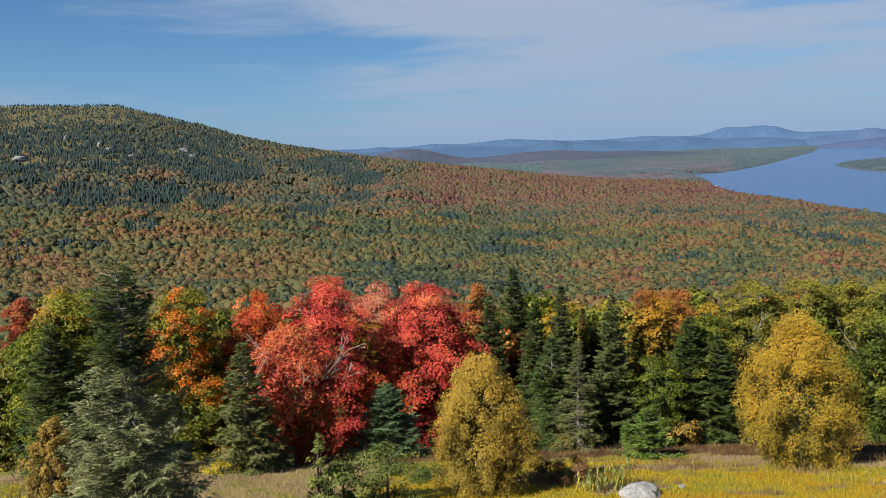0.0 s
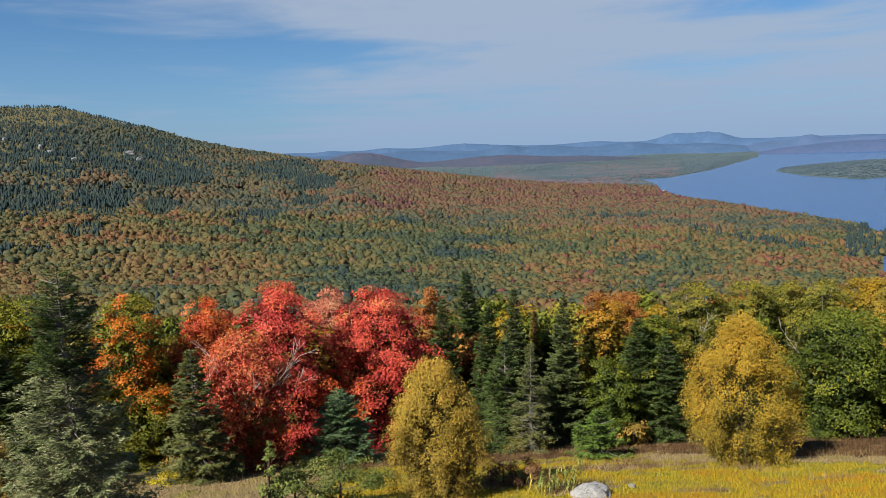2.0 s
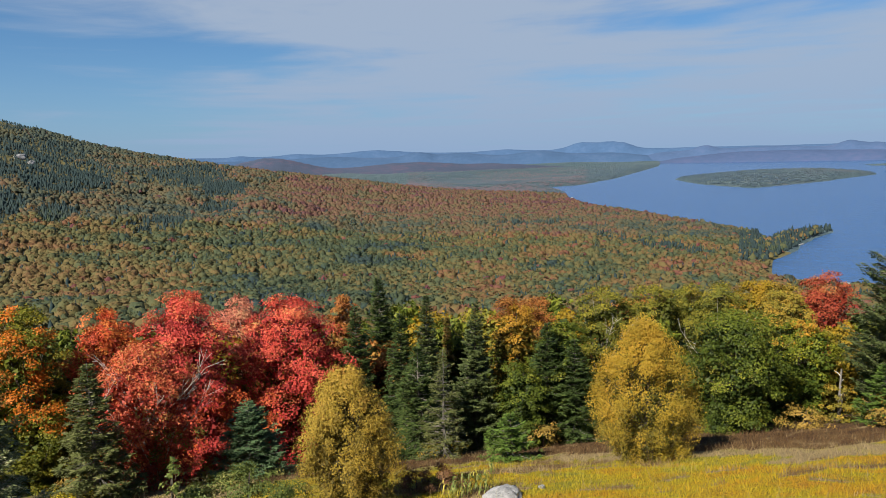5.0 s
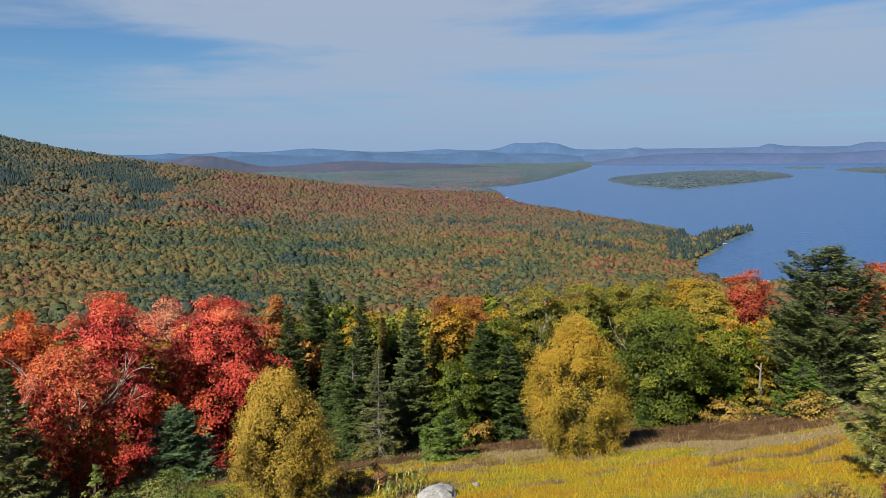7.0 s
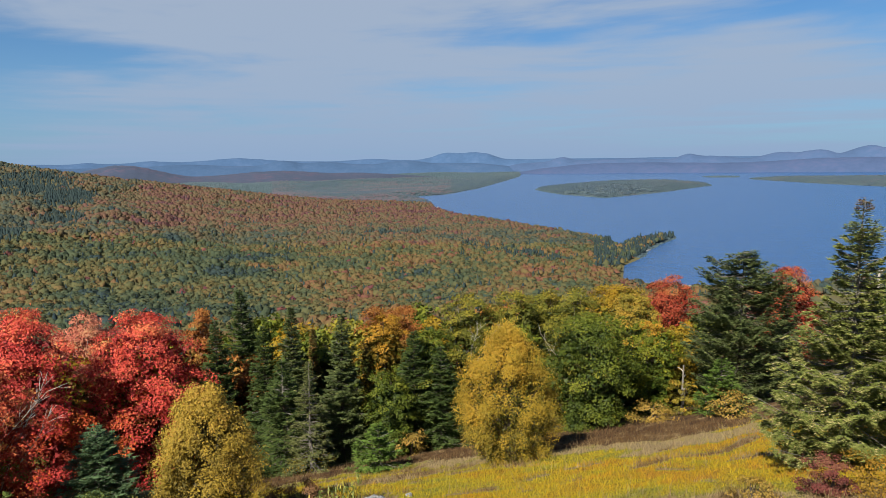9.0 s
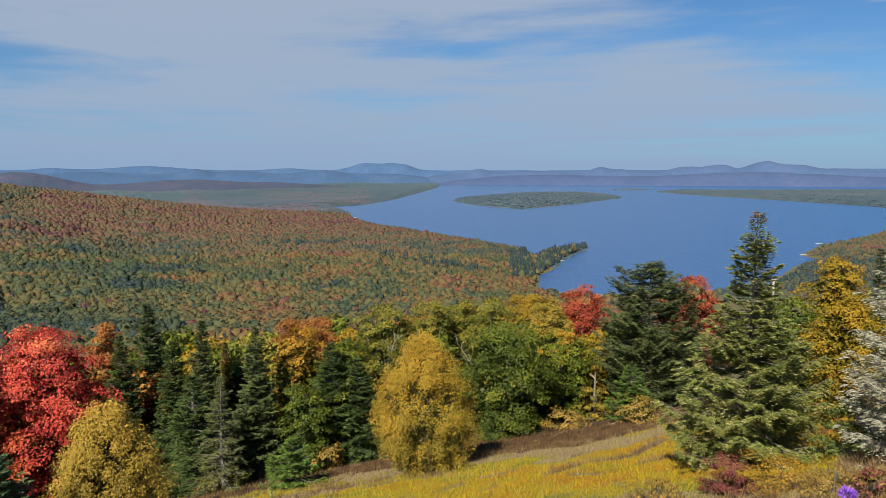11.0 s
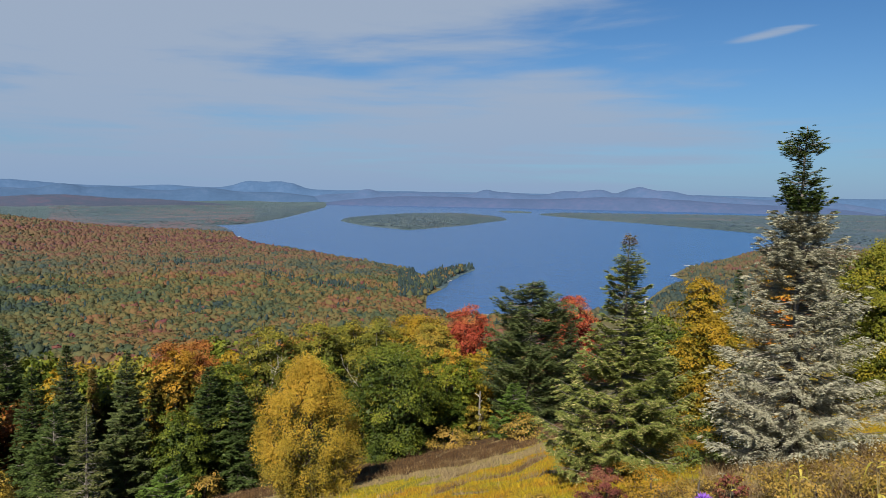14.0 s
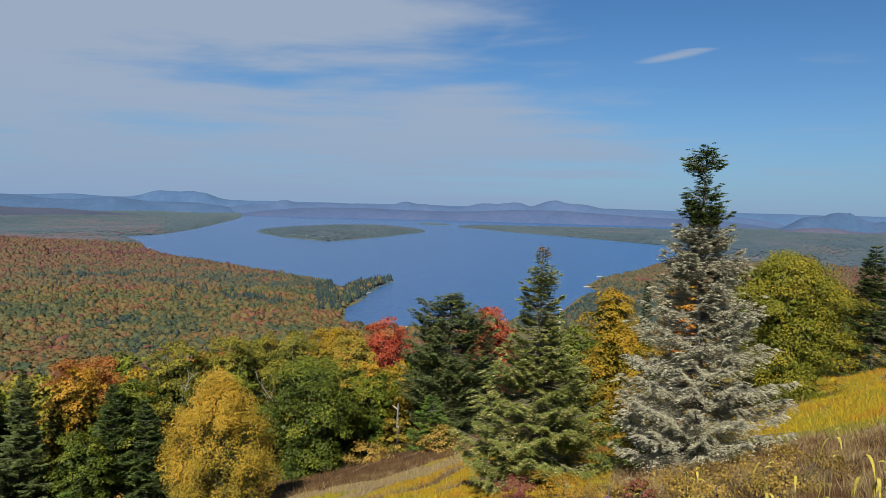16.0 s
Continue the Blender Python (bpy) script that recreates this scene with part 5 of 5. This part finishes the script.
aster(59.8, 5.5, 1.36, 501)


# Far and small: docks, a gravel shore, a pole and a dead trunk
plank_mat = rough_surface("weathered planks", ((0.3, (0.24, 0.23, 0.21)), (0.7, (0.44, 0.42, 0.39))), 1.5)
gravel_mat = rough_surface("pale gravel", ((0.3, (0.12, 0.11, 0.1)), (0.7, (0.24, 0.22, 0.2))), 0.8)


def box_mesh(name, size, mat, bevel=0.02):
    bm = bmesh.new()
    bmesh.ops.create_cube(bm, size=1.0)
    bmesh.ops.scale(bm, vec=size, verts=bm.verts)
    bmesh.ops.bevel(bm, geom=bm.edges, offset=bevel, segments=1, affect="EDGES")
    me = bpy.data.meshes.new(name)
    bm.to_mesh(me)
    bm.free()
    me.materials.append(mat)
    return me


def dock(az, r, long, wide, turn, label):
    x, y = r * math.sin(radians(az)), r * math.cos(radians(az))
    pier = thing("boat_dock", x, y, LAKE, label, "dock", "docks on the lake")
    pier.rotation_euler = (0, 0, radians(turn))
    deck = part("deck", box_mesh("deck", (long, wide, 0.3), plank_mat), pier)
    deck.location = (0, 0, 0.4)
    post_me = box_mesh("post", (0.14, 0.14, 1.0), plank_mat)
    for px in (-0.42, 0, 0.42):
        for py in (-0.4, 0.4):
            post = part("post", post_me, pier)
            post.location = (px * long, py * wide, 0.0)
    return pier


dock(37.3, 590, 6, 1.6, 20, "pale plank dock beside wooded point")
dock(54.9, 697, 14, 3.0, -50, "pale plank dock on the wooded far shore")
dock(55.7, 812, 12, 2.6, -52, "pale plank dock on the wooded far shore")
dock(20.9, 1150, 10, 3.0, 60, "pale plank dock near the narrows")


def shore_strip(az0, az1, r, wide):
    """A low bank of gravel, rounded across, along the near shore."""
    az, q = np.meshgrid(np.radians(np.linspace(az0, az1, 40)), np.linspace(-1, 1, 7))
    rr = r + q * wide + 1.2 * np.sin(az * 70)
    verts = np.stack([rr * np.sin(az), rr * np.cos(az), LAKE + 0.9 - 0.9 * q * q], -1).reshape(-1, 3)
    i, j = np.meshgrid(np.arange(6), np.arange(39), indexing="ij")
    k = i * 40 + j
    me = mesh_of("gravel_bank", verts, np.stack([k, k + 40, k + 41, k + 1], -1).reshape(-1, 4), gravel_mat, smooth=True)
    return tagged(new("gravel_bank", me), "narrow pale gravel bank along the lake shore", "shore", kind="structure")


shore_strip(34.6, 42.5, 428, 0.9)


def pole(az, r, top_el):
    x, y = r * math.sin(radians(az)), r * math.cos(radians(az))
    z = float(land(np.array([x]), np.array([y]))[0])
    tall = EYE + r * math.tan(radians(top_el)) - z
    post = thing("marker_pole", x, y, z - 0.1, "pale wooden pole rising among the trees", "pole")
    part("shaft", mesh_of("shaft", *tubes([(np.array([(0, 0, 0), (0, 0, tall * 0.5), (0.02, 0, tall)]), np.array([0.09, 0.08, 0.065]))], 10), bark_pale, smooth=True), post)
    cap = part("cap", box_mesh("cap", (0.24, 0.24, 0.06), plank_mat, 0.01), post)
    cap.location = (0.02, 0, tall)
    return post


pole(52.9, 46, -7.6)


def snag(az, r, tall, seed):
    g = np.random.default_rng(seed)
    x, y = r * math.sin(radians(az)), r * math.cos(radians(az))
    z = float(land(np.array([x]), np.array([y]))[0])
    dead = thing("dead_trunk", x, y, z - 0.1, "pale barkless dead trunk at the wood's edge", "dead tree")
    path = limb_path((0, 0, 0), (0.12, 0.1, tall), (-0.06, 0, 0), 8)
    part("trunk", mesh_of("trunk", *tubes([(path, np.linspace(0.08, 0.04, 8))], 8), bark_grey, smooth=True), dead)
    for k in range(5):
        start = path[3 + k % 4]
        end = start + np.array([g.normal(0, 0.22), g.normal(0, 0.2), g.uniform(0.1, 0.35)])
        part("branch", mesh_of("branch", *tubes([(limb_path(start, end, (0, 0, 0.08)), np.linspace(0.035, 0.012, 6))], 5), bark_pale, smooth=True), dead)
    return dead


snag(40.3, 40.5, 2.7, 601)
bush(40.4, 38.6, 2.0, 1.1, "rustgreen", "yellow-brown brush round a dead trunk", 1600, 0.1, 380)
snag(33.3, 36.0, 1.3, 602)

# Bare ledges on the hillside
ledge_mat = rough_surface("grey ledge", ((0.3, (0.10, 0.10, 0.11)), (0.6, (0.21, 0.21, 0.21)), (0.75, (0.30, 0.285, 0.27))), 0.35, 0.8)
for k, (az, el, wide, tall) in enumerate(((-19.3, 0.35, 16, 5), (-18.7, -0.05, 10, 4), (-24.4, 0.6, 12, 4), (-24.9, 1.0, 7, 5), (-29.9, 0.2, 18, 4), (-27.0, 1.6, 6, 3), (-22.9, 0.1, 8, 3))):
    rs = np.linspace(500, 1450, 300)
    heights = land(rs * math.sin(radians(az)), rs * math.cos(radians(az)))
    r = rs[np.argmin(np.abs(np.degrees(np.arctan2(heights - EYE, rs)) - el))]
    x, y = r * math.sin(radians(az)), r * math.cos(radians(az))
    bm = bmesh.new()
    bmesh.ops.create_icosphere(bm, subdivisions=3, radius=1.0)
    for v in bm.verts:
        p = v.co.copy()
        v.co = Vector((p.x * wide * 0.42, p.y * 4.0, p.z * tall * 0.8)) * (1 + 0.4 * noise.noise(p * 1.6 + Vector((k * 3.0, 0, 0))))
    me = bpy.data.meshes.new("rock_ledge")
    bm.to_mesh(me)
    bm.free()
    me.materials.append(ledge_mat)
    ledge = tagged(new("rock_ledge", me), "bare grey rock ledge among hillside woods", "rock", "ledges on the hillside")
    ledge.location = (x, y, float(land(np.array([x]), np.array([y]))[0]) + 1.5)
    ledge.rotation_euler = (0, 0, radians(-az))
